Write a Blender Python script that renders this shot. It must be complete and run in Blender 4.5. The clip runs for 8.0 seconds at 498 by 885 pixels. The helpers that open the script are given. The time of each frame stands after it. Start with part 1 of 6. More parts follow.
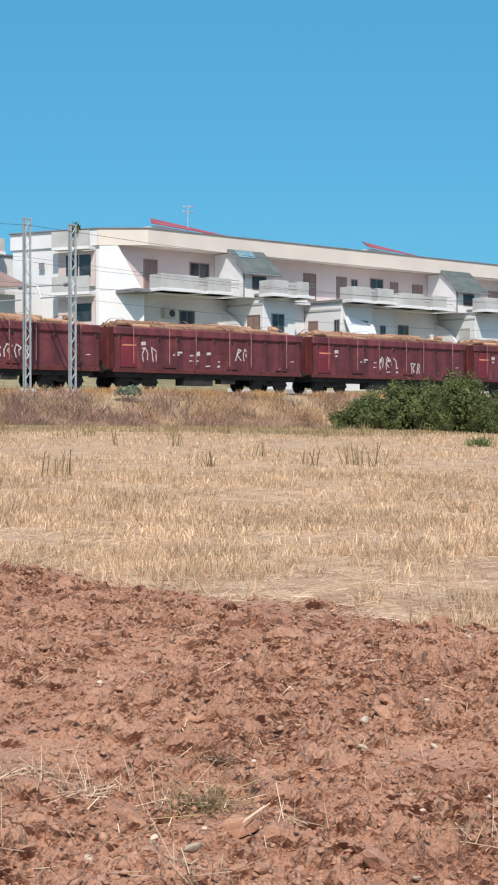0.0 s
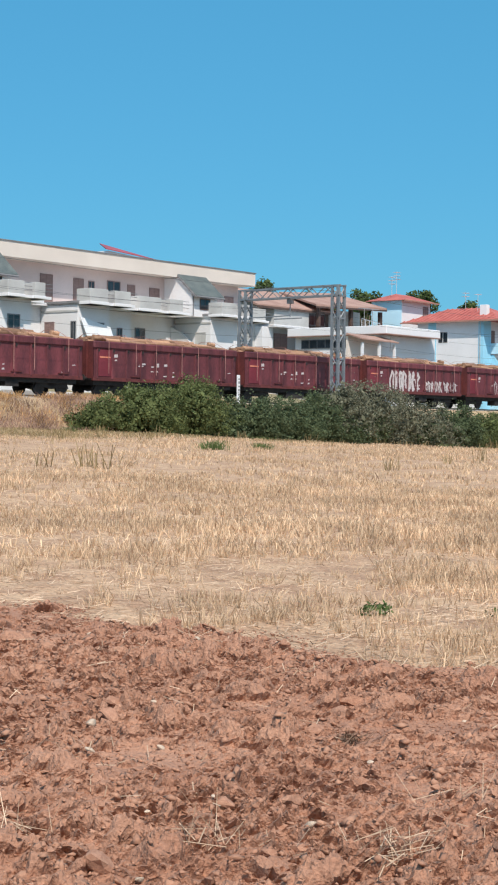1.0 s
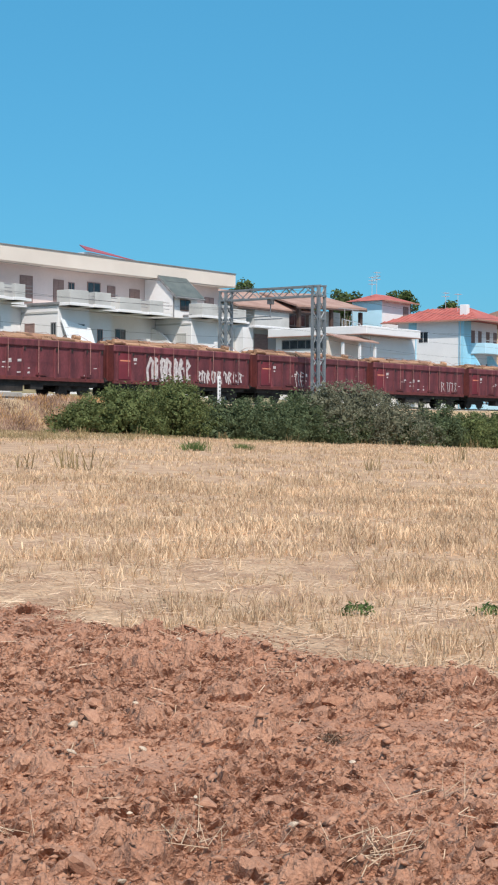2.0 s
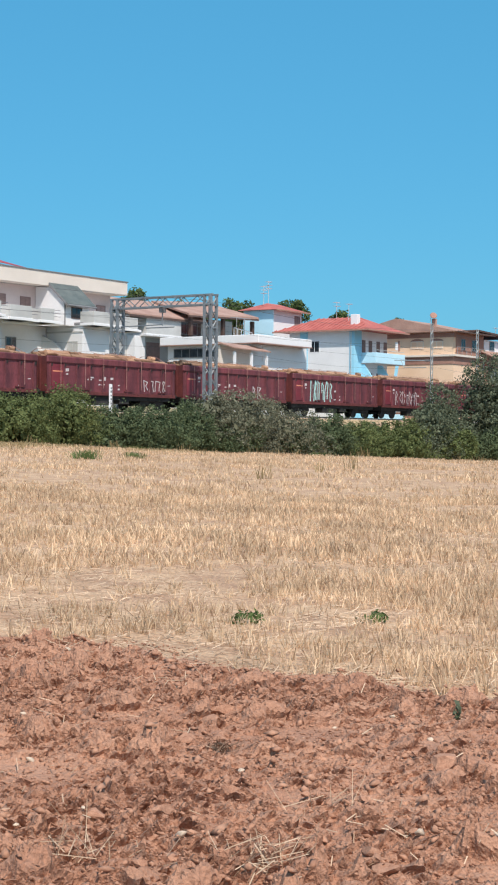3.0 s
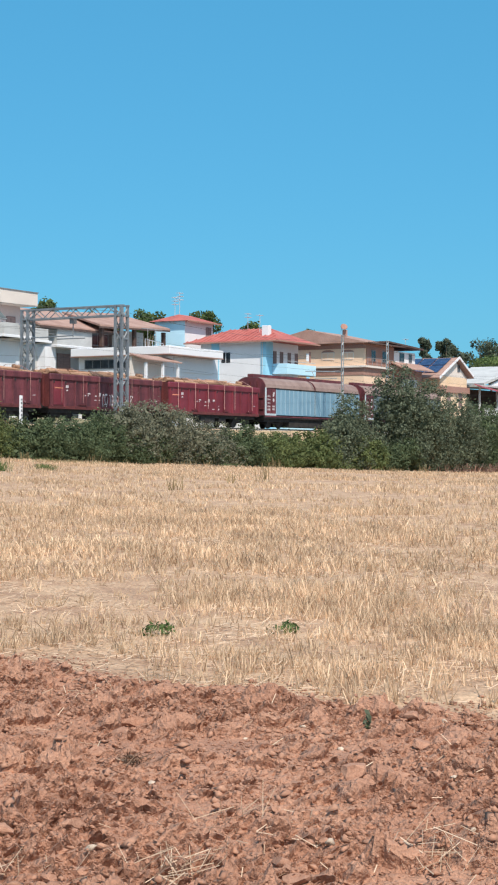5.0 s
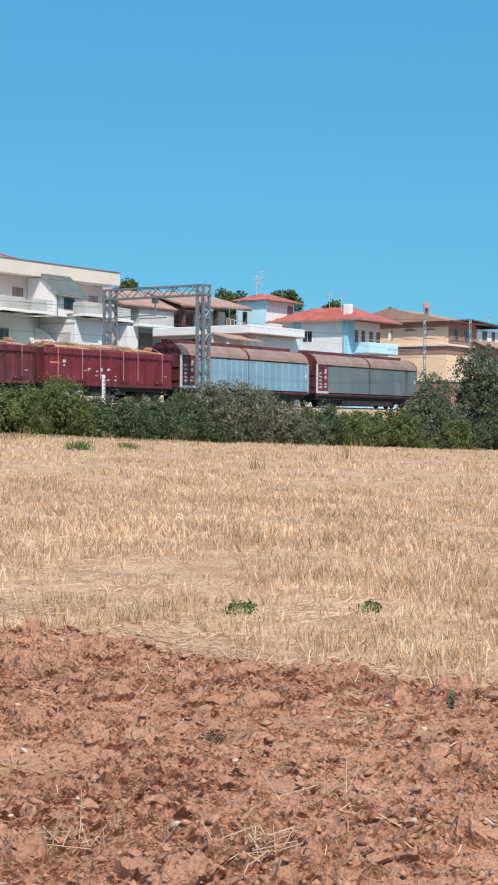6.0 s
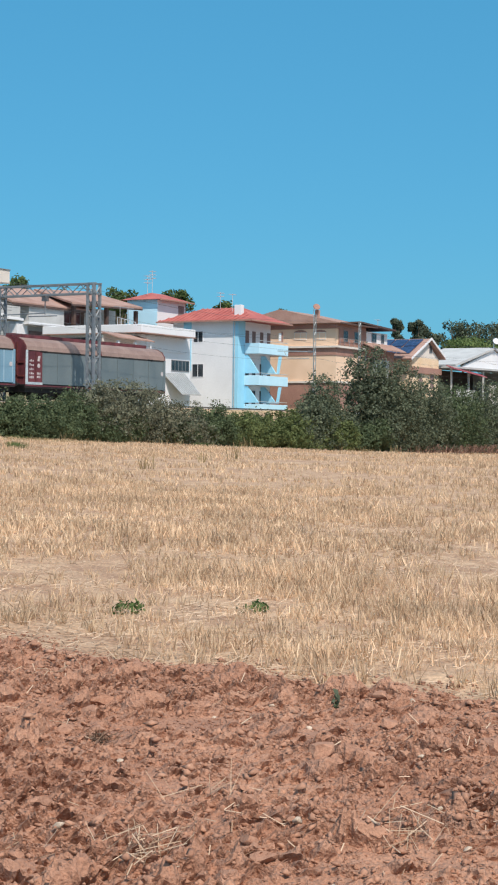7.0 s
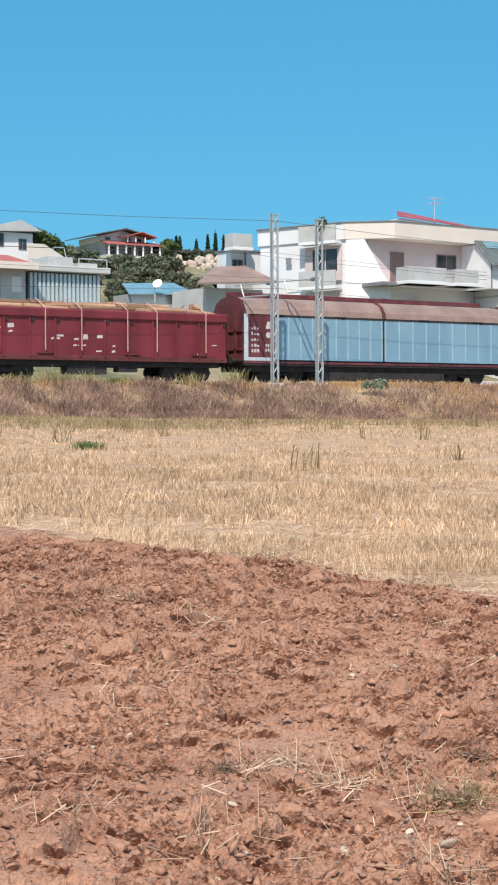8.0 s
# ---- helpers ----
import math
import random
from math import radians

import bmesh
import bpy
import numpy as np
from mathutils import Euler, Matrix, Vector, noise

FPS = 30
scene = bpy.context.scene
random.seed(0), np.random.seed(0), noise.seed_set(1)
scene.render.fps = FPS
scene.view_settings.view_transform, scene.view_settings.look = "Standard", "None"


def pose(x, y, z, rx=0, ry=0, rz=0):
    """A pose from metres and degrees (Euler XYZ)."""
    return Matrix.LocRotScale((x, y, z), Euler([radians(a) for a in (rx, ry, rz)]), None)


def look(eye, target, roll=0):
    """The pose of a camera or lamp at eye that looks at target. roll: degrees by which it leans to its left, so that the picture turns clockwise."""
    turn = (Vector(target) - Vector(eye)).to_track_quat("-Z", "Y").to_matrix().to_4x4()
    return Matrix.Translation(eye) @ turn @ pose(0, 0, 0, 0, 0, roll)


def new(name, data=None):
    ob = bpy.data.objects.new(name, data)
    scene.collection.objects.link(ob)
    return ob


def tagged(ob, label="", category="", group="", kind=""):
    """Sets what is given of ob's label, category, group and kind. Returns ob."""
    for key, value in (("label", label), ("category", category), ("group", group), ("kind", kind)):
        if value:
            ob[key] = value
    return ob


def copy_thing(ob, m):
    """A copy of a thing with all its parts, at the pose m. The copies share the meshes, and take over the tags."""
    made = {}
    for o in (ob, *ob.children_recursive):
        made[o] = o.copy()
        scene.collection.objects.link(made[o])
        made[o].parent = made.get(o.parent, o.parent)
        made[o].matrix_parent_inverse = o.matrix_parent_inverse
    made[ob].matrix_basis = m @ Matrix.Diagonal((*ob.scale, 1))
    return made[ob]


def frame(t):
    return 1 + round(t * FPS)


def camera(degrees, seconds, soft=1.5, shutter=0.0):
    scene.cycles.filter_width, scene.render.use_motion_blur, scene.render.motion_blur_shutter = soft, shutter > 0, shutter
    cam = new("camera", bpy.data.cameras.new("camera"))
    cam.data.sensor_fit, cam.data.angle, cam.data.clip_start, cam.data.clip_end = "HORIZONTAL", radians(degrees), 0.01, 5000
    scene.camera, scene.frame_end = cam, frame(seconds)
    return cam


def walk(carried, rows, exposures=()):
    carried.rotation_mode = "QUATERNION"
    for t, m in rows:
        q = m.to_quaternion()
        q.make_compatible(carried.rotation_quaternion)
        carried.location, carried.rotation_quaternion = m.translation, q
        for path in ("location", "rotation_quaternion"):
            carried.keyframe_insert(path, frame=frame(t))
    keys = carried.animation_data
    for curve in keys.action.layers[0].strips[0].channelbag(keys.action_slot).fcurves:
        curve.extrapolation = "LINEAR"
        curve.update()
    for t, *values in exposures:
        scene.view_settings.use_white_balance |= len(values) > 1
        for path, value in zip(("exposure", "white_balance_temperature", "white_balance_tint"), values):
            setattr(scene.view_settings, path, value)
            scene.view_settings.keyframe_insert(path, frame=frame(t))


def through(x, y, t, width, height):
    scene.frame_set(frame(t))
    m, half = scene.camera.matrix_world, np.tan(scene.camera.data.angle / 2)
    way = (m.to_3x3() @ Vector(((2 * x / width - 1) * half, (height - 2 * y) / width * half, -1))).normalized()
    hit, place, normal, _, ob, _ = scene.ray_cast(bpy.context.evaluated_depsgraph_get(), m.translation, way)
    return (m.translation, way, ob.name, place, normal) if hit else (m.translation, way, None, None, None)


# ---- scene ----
cam = camera(17.9, 8.0, soft=2.1)
EYE, ARM = 1.6, 0.18
# seconds, heading, pitch, roll: the viewer turns on the spot, the lens an arm's length ahead of the turning axis
ROWS = [
    (0.0, -42.001, -0.654, 0.008), (0.2, -43.969, -0.571, -0.214), (0.5, -47.386, -0.519, -0.518),
    (1.0, -51.540, -0.519, -0.625), (1.2, -52.268, -0.446, -0.482), (1.75, -52.35, -0.47, -0.38), (2.3, -52.085, -0.482, -0.304),
    (2.5, -52.695, -0.179, -0.222), (3.0, -56.143, -0.151, -0.438), (3.5, -58.573, -0.558, -0.315),
    (4.0, -60.357, -0.427, -0.256), (4.5, -60.924, 0.109, -0.241), (5.0, -59.339, 0.269, -0.239),
    (5.2, -58.525, 0.406, -0.251), (5.75, -56.6, -0.2, -0.25), (6.3, -56.539, -0.839, -0.257), (6.5, -57.797, -0.819, -0.416),
    (7.0, -60.365, -0.468, -0.697), (7.2, -57.9, -0.44, -0.63), (7.4, -51.960, -0.295, -0.536), (7.5, -48.169, -0.307, -0.420),
    (7.6, -44.755, -0.289, -0.281), (7.7, -41.436, -0.456, -0.093), (7.8, -38.494, -0.683, 0.041),
    (7.9, -35.832, -0.840, 0.200), (8.0, -33.092, -0.866, 0.280),
]
walk(cam, [(t, pose(ARM * math.sin(radians(-yaw)), ARM * math.cos(radians(-yaw)), EYE, 90 + pitch, roll, yaw)) for t, yaw, pitch, roll in ROWS],
     exposures=[(0.0, -0.04), (2.5, 0.0), (4.5, 0.08), (5.2, 0.05), (6.5, -0.02), (7.0, -0.1), (7.5, -0.05), (8.0, 0.05)])

# ---- sky and sun ----
SUN_EL, SUN_AZ = 51.0, 219.5
world = bpy.data.worlds.new("sky")
scene.world = world
world.use_nodes = True
wn, wl = world.node_tree.nodes, world.node_tree.links
sky = wn.new("ShaderNodeTexSky")
sky.sky_type, sky.sun_disc = "NISHITA", False
sky.sun_elevation, sky.sun_rotation = radians(SUN_EL), radians(SUN_AZ)
sky.air_density, sky.dust_density, sky.ozone_density = 1.0, 0.8, 4.0
wn["Background"].inputs[1].default_value = 0.104
tone = wn.new("ShaderNodeMix")
tone.data_type, tone.blend_type = "RGBA", "MULTIPLY"
tone.inputs[0].default_value = 1.0
tone.inputs[7].default_value = (0.27, 0.49, 0.52, 1)
haze = wn.new("ShaderNodeMix")
haze.data_type, haze.blend_type = "RGBA", "ADD"
haze.inputs[0].default_value = 1.0
haze.inputs[7].default_value = (0.40, 2.3, 4.05, 1)
wl.new(sky.outputs[0], tone.inputs[6])
wl.new(tone.outputs[2], haze.inputs[6])
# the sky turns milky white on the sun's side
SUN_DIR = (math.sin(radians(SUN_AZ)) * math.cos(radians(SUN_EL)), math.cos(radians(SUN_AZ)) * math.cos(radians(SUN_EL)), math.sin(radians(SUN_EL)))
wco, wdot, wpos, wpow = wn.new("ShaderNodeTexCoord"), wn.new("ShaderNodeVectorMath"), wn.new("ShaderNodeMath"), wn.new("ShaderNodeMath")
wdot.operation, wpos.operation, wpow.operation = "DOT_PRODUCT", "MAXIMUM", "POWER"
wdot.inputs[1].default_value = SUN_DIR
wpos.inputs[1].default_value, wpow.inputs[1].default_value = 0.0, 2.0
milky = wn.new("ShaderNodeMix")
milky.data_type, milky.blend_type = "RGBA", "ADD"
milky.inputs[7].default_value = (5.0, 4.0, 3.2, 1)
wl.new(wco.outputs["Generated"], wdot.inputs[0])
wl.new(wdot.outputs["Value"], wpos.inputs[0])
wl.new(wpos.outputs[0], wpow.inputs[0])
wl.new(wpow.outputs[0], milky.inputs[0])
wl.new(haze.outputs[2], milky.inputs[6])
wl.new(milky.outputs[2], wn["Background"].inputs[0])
sun = new("sun", bpy.data.lights.new("sun", "SUN"))
sun.data.energy, sun.data.angle, sun.data.color = 4.8, radians(0.53), (1.0, 0.892, 0.787)
sun.matrix_world = look((100 * math.sin(radians(SUN_AZ)) * math.cos(radians(SUN_EL)), 100 * math.cos(radians(SUN_AZ)) * math.cos(radians(SUN_EL)), 100 * math.sin(radians(SUN_EL))), (0, 0, 0))


# ---- materials ----
def material(name, c1, c2, scale=2.0, fine=40.0, rough=0.8, bump=0.15, metal=0.0, vary="", spread=0.25, grain=0.25, stretch=(1, 1, 1), depth=0.02):
    """Two-scale procedural surface: broad patches of c1 and c2, fine grain in value and relief."""
    m = bpy.data.materials.new(name)
    m.use_nodes = True
    n, l = m.node_tree.nodes, m.node_tree.links
    bsdf = n["Principled BSDF"]
    bsdf.inputs["Roughness"].default_value, bsdf.inputs["Metallic"].default_value = rough, metal
    co = n.new("ShaderNodeTexCoord")
    mp = n.new("ShaderNodeMapping")
    mp.inputs["Scale"].default_value = stretch
    l.new(co.outputs["Object"], mp.inputs[0])
    a, b = n.new("ShaderNodeTexNoise"), n.new("ShaderNodeTexNoise")
    a.inputs["Scale"].default_value, a.inputs["Detail"].default_value = scale, 6
    b.inputs["Scale"].default_value, b.inputs["Detail"].default_value = fine, 4
    l.new(mp.outputs[0], a.inputs["Vector"]), l.new(mp.outputs[0], b.inputs["Vector"])
    ramp = n.new("ShaderNodeValToRGB")
    ramp.color_ramp.elements[0].position, ramp.color_ramp.elements[1].position = 0.35, 0.65
    ramp.color_ramp.elements[0].color, ramp.color_ramp.elements[1].color = (*c1, 1), (*c2, 1)
    l.new(a.outputs["Fac"], ramp.inputs[0])
    g = n.new("ShaderNodeMapRange")
    g.inputs["From Min"].default_value, g.inputs["From Max"].default_value = 0.3, 0.7
    g.inputs["To Min"].default_value, g.inputs["To Max"].default_value = 1 - grain, 1 + grain
    l.new(b.outputs["Fac"], g.inputs[0])
    hsv = n.new("ShaderNodeHueSaturation")
    l.new(ramp.outputs[0], hsv.inputs["Color"])
    last = g.outputs[0]
    if vary:
        src = n.new("ShaderNodeObjectInfo").outputs["Random"] if vary == "object" else n.new("ShaderNodeNewGeometry").outputs["Random Per Island"]
        r = n.new("ShaderNodeMapRange")
        r.inputs["To Min"].default_value, r.inputs["To Max"].default_value = 1 - spread, 1 + spread
        l.new(src, r.inputs[0])
        mul = n.new("ShaderNodeMath")
        mul.operation = "MULTIPLY"
        l.new(last, mul.inputs[0]), l.new(r.outputs[0], mul.inputs[1])
        last = mul.outputs[0]
    l.new(last, hsv.inputs["Value"])
    l.new(hsv.outputs[0], bsdf.inputs["Base Color"])
    if bump:
        bp = n.new("ShaderNodeBump")
        bp.inputs["Strength"].default_value, bp.inputs["Distance"].default_value = bump, depth
        l.new(b.outputs["Fac"], bp.inputs["Height"])
        l.new(bp.outputs[0], bsdf.inputs["Normal"])
    return m


def leafy(name, c1, c2, rough=0.6, through=0.25, spread=0.35):
    """Leaves or blades: colour runs from c1 to c2 leaf by leaf, some light passes through."""
    m = bpy.data.materials.new(name)
    m.use_nodes = True
    n, l = m.node_tree.nodes, m.node_tree.links
    bsdf, out = n["Principled BSDF"], n["Material Output"]
    bsdf.inputs["Roughness"].default_value = max(rough, 0.75)
    bsdf.inputs["Specular IOR Level"].default_value = 0.2
    geo = n.new("ShaderNodeNewGeometry")
    ramp = n.new("ShaderNodeValToRGB")
    ramp.color_ramp.elements[0].color, ramp.color_ramp.elements[1].color = (*c1, 1), (*c2, 1)
    l.new(geo.outputs["Random Per Island"], ramp.inputs[0])
    co, nz = n.new("ShaderNodeTexCoord"), n.new("ShaderNodeTexNoise")
    nz.inputs["Scale"].default_value = 0.9
    l.new(co.outputs["Object"], nz.inputs["Vector"])
    hsv, mr = n.new("ShaderNodeHueSaturation"), n.new("ShaderNodeMapRange")
    mr.inputs["From Min"].default_value, mr.inputs["From Max"].default_value = 0.3, 0.7
    mr.inputs["To Min"].default_value, mr.inputs["To Max"].default_value = 1 - spread, 1 + spread
    l.new(nz.outputs["Fac"], mr.inputs[0]), l.new(mr.outputs[0], hsv.inputs["Value"])
    l.new(ramp.outputs[0], hsv.inputs["Color"]), l.new(hsv.outputs[0], bsdf.inputs["Base Color"])
    if through:
        tr, mix = n.new("ShaderNodeBsdfTranslucent"), n.new("ShaderNodeMixShader")
        mix.inputs[0].default_value = through
        l.new(hsv.outputs[0], tr.inputs[0])
        l.new(bsdf.outputs[0], mix.inputs[1]), l.new(tr.outputs[0], mix.inputs[2]), l.new(mix.outputs[0], out.inputs[0])
    return m


SOIL = material("ploughed_soil", (0.325, 0.163, 0.103), (0.415, 0.224, 0.146), 1.6, 60, 0.95, 0.8, grain=0.22, depth=0.024)
CLOD = material("dry_clod", (0.325, 0.163, 0.103), (0.415, 0.224, 0.146), 2, 9, 0.95, 0.25, vary="object", spread=0.06, grain=0.16)
CLODS = material("dry_clods", (0.325, 0.163, 0.103), (0.415, 0.224, 0.146), 4, 60, 0.95, 0.15, vary="island", spread=0.09, grain=0.16)
STUB_SOIL = material("stubble_ground", (0.37, 0.225, 0.14), (0.53, 0.355, 0.225), 2.2, 34, 0.95, 0.6, grain=0.3, depth=0.03)
VERGE = material("dry_verge", (0.30, 0.20, 0.13), (0.46, 0.33, 0.19), 0.6, 12, 0.95, 0.7, grain=0.3)
LAND = material("dry_hill_land", (0.11, 0.12, 0.055), (0.27, 0.22, 0.13), 0.12, 1.2, 0.95, 0.4, grain=0.3)
STONE = material("pale_stone", (0.44, 0.34, 0.255), (0.60, 0.48, 0.37), 9, 60, 0.85, 0.3, vary="object", spread=0.25)
STRAW = leafy("straw", (0.38, 0.245, 0.15), (0.86, 0.64, 0.43), 0.7, 0.25, 0.25)
STRAW_PALE = leafy("pale_straw", (0.36, 0.24, 0.16), (0.76, 0.58, 0.42), 0.7, 0.2, 0.25)
DRY_WEED = leafy("dry_weed", (0.16, 0.12, 0.06), (0.36, 0.27, 0.14), 0.8, 0.2)
ROOTS = leafy("withered_roots", (0.08, 0.045, 0.03), (0.24, 0.15, 0.10), 0.9, 0.1, 0.2)
SCRUB = leafy("dead_scrub", (0.20, 0.12, 0.095), (0.46, 0.31, 0.24), 0.85, 0.15, 0.4)
MARGIN = leafy("margin_grass", (0.24, 0.18, 0.09), (0.46, 0.36, 0.21), 0.8, 0.25, 0.25)
GOLD = leafy("golden_grass", (0.42, 0.24, 0.11), (0.62, 0.40, 0.20), 0.8, 0.25)
GREEN = leafy("green_weed", (0.07, 0.11, 0.035), (0.17, 0.22, 0.08), 0.5, 0.3)
THISTLE = leafy("thistle_leaves", (0.12, 0.17, 0.12), (0.32, 0.38, 0.30), 0.6, 0.2)
WEEDS = leafy("yellow_weeds", (0.20, 0.18, 0.07), (0.48, 0.40, 0.20), 0.7, 0.25)
LENTISK = leafy("dark_shrub_leaves", (0.060, 0.084, 0.042), (0.115, 0.148, 0.075), 0.55, 0.25, 0.3)
LENTISK_B = leafy("bright_shrub_leaves", (0.080, 0.104, 0.038), (0.150, 0.178, 0.068), 0.55, 0.25, 0.3)
OLIVE = leafy("olive_leaves", (0.080, 0.100, 0.062), (0.155, 0.178, 0.115), 0.5, 0.25, 0.3)
GREY_SHRUB = leafy("grey_shrub_twigs", (0.100, 0.108, 0.068), (0.205, 0.205, 0.145), 0.7, 0.2, 0.3)
EUCA = leafy("eucalyptus_leaves", (0.05, 0.068, 0.042), (0.12, 0.142, 0.10), 0.5, 0.2, 0.5)
PINE = leafy("pine_needles", (0.055, 0.085, 0.03), (0.12, 0.16, 0.055), 0.6, 0.25, 0.3)
CYPRESS = leafy("cypress_leaves", (0.008, 0.02, 0.006), (0.03, 0.055, 0.015), 0.6, 0.1)
BARK = material("bark", (0.10, 0.075, 0.05), (0.20, 0.15, 0.10), 6, 40, 0.9, 0.6)
WAGON_RED = material("weathered_wagon_red", (0.078, 0.018, 0.024), (0.165, 0.038, 0.046), 1.6, 16, 0.65, 0.08, vary="object", spread=0.12, grain=0.24, stretch=(1, 1, 0.3))
WAGON_FRESH = material("newer_wagon_red", (0.125, 0.014, 0.022), (0.19, 0.024, 0.036), 0.9, 18, 0.5, 0.05, grain=0.1, stretch=(1, 1, 0.4))
WAGON_RED_B = material("fresh_wagon_red", (0.145, 0.018, 0.027), (0.195, 0.026, 0.037), 1.2, 18, 0.5, 0.05, grain=0.1)
WAGON_DARK = material("rusty_rim_red", (0.085, 0.017, 0.017), (0.14, 0.03, 0.028), 1.5, 20, 0.7, 0.1, grain=0.2)
UNDER = material("grimy_running_gear", (0.012, 0.011, 0.011), (0.035, 0.028, 0.025), 3, 30, 0.8, 0.1)
BLUE_WALL = material("sliding_wall_blue", (0.165, 0.29, 0.385), (0.205, 0.345, 0.44), 0.6, 20, 0.5, 0.04, grain=0.1, stretch=(1, 1, 0.5))
GREY_WALL = material("sliding_wall_grey", (0.115, 0.15, 0.165), (0.155, 0.19, 0.20), 0.6, 20, 0.55, 0.04, grain=0.12, stretch=(1, 1, 0.5))
ROOF_BROWN = material("wagon_roof_brown", (0.22, 0.145, 0.125), (0.30, 0.21, 0.18), 0.8, 14, 0.7, 0.06, grain=0.14)
FRAME_GREY = material("pale_wagon_frame", (0.42, 0.48, 0.52), (0.52, 0.58, 0.60), 2, 20, 0.5, 0.05)
MARK = material("white_marking", (0.44, 0.38, 0.38), (0.62, 0.57, 0.56), 6, 40, 0.6, 0)
MARK_TEAL = material("teal_spray_paint", (0.30, 0.52, 0.50), (0.45, 0.66, 0.62), 5, 40, 0.6, 0)
MARK_ORANGE = material("orange_marking", (0.62, 0.20, 0.12), (0.70, 0.28, 0.16), 5, 40, 0.6, 0)
LOG = material("cut_log", (0.22, 0.115, 0.07), (0.42, 0.25, 0.155), 1.1, 25, 0.9, 0.5, vary="object", spread=0.35, stretch=(0.35, 2, 2))
RIB_BLUE = material("wall_rib_blue", (0.28, 0.41, 0.49), (0.34, 0.47, 0.55), 1.2, 20, 0.5, 0.03, grain=0.06)
STRAP = material("faded_load_strap", (0.26, 0.11, 0.10), (0.40, 0.20, 0.17), 5, 40, 0.7, 0)
STRAP_NEW = material("newer_load_strap", (0.50, 0.25, 0.21), (0.60, 0.34, 0.29), 5, 40, 0.7, 0)
GALV = material("galvanised_steel", (0.36, 0.40, 0.41), (0.46, 0.50, 0.51), 3, 30, 0.5, 0.05, metal=0.35)
GANTRY = material("dull_gantry_steel", (0.15, 0.175, 0.20), (0.22, 0.245, 0.265), 2, 30, 0.6, 0.05, metal=0.2)
STEEL = material("rail_steel", (0.10, 0.085, 0.075), (0.20, 0.17, 0.15), 4, 30, 0.45, 0.1, metal=0.6)
WIRE = material("dark_wire", (0.05, 0.05, 0.055), (0.08, 0.08, 0.085), 4, 30, 0.6, 0)
BALLAST = material("grey_ballast", (0.30, 0.28, 0.27), (0.44, 0.42, 0.40), 3, 14, 0.9, 1.0, grain=0.4, depth=0.08)
CONCRETE = material("concrete", (0.46, 0.45, 0.43), (0.58, 0.57, 0.54), 1.2, 20, 0.85, 0.15)
WHITE = material("white_render", (0.70, 0.70, 0.715), (0.76, 0.76, 0.775), 0.35, 14, 0.85, 0.08, grain=0.05)
CREAM = material("cream_render", (0.65, 0.58, 0.52), (0.71, 0.64, 0.575), 0.4, 14, 0.85, 0.08, grain=0.05)
# white render with the pinkish tone of recess shade mixed into its colour
SHADE_PINK = material("shade_tinted_render", (0.55, 0.46, 0.45), (0.63, 0.53, 0.51), 0.4, 14, 0.85, 0.08, grain=0.06)
PARAPET = material("grey_white_parapet", (0.42, 0.42, 0.415), (0.51, 0.51, 0.50), 0.7, 14, 0.85, 0.08, grain=0.08)
SHUTTER = material("brown_shutter", (0.20, 0.13, 0.12), (0.27, 0.18, 0.165), 2, 25, 0.6, 0.05, vary="object", spread=0.3, stretch=(1, 1, 8))
GLASS = material("dark_window_glass", (0.02, 0.025, 0.03), (0.05, 0.06, 0.07), 1.5, 10, 0.08, 0)
SKYLIGHT = material("roof_window_glass", (0.15, 0.27, 0.32), (0.23, 0.35, 0.39), 1.5, 10, 0.08, 0)
TRIM = material("grey_coping", (0.17, 0.17, 0.18), (0.24, 0.24, 0.25), 2, 20, 0.7, 0.05)
SLATE = material("grey_green_roofing", (0.08, 0.10, 0.10), (0.125, 0.145, 0.14), 1, 14, 0.75, 0.2)
REDROOF = material("red_roof_tiles", (0.36, 0.092, 0.078), (0.45, 0.135, 0.112), 0.8, 10, 0.8, 0.3, grain=0.15)
REDSHEET = material("dark_red_sheet", (0.30, 0.06, 0.075), (0.38, 0.085, 0.10), 0.8, 10, 0.6, 0.1)
TERRA = material("brown_roof_tiles", (0.32, 0.19, 0.15), (0.41, 0.26, 0.21), 0.8, 10, 0.85, 0.3, grain=0.16)
BLUEPAINT = material("light_blue_render", (0.28, 0.60, 0.78), (0.33, 0.65, 0.82), 0.5, 14, 0.8, 0.05, grain=0.04)
PALEBLUE = material("pale_blue_render", (0.46, 0.71, 0.84), (0.52, 0.76, 0.88), 0.5, 14, 0.8, 0.05, grain=0.04)
ORANGE = material("apricot_render", (0.74, 0.52, 0.36), (0.80, 0.58, 0.42), 0.5, 14, 0.85, 0.06, grain=0.05)
BROWNWALL = material("brown_plinth_render", (0.30, 0.16, 0.125), (0.36, 0.20, 0.155), 0.5, 14, 0.85, 0.06)
YELLOW = material("yellow_render", (0.72, 0.52, 0.33), (0.78, 0.59, 0.42), 0.5, 14, 0.85, 0.06)
SOLAR = material("solar_cells", (0.02, 0.03, 0.08), (0.04, 0.06, 0.14), 2, 20, 0.15, 0)
ALU = material("aluminium", (0.55, 0.57, 0.58), (0.65, 0.67, 0.68), 2, 20, 0.4, 0, metal=0.4)
DARKWOOD = material("dark_timber", (0.06, 0.035, 0.03), (0.11, 0.065, 0.05), 3, 25, 0.7, 0.1)
SILVER = material("ribbed_sheet_metal", (0.45, 0.54, 0.58), (0.55, 0.63, 0.66), 1, 20, 0.45, 0.05, metal=0.2)
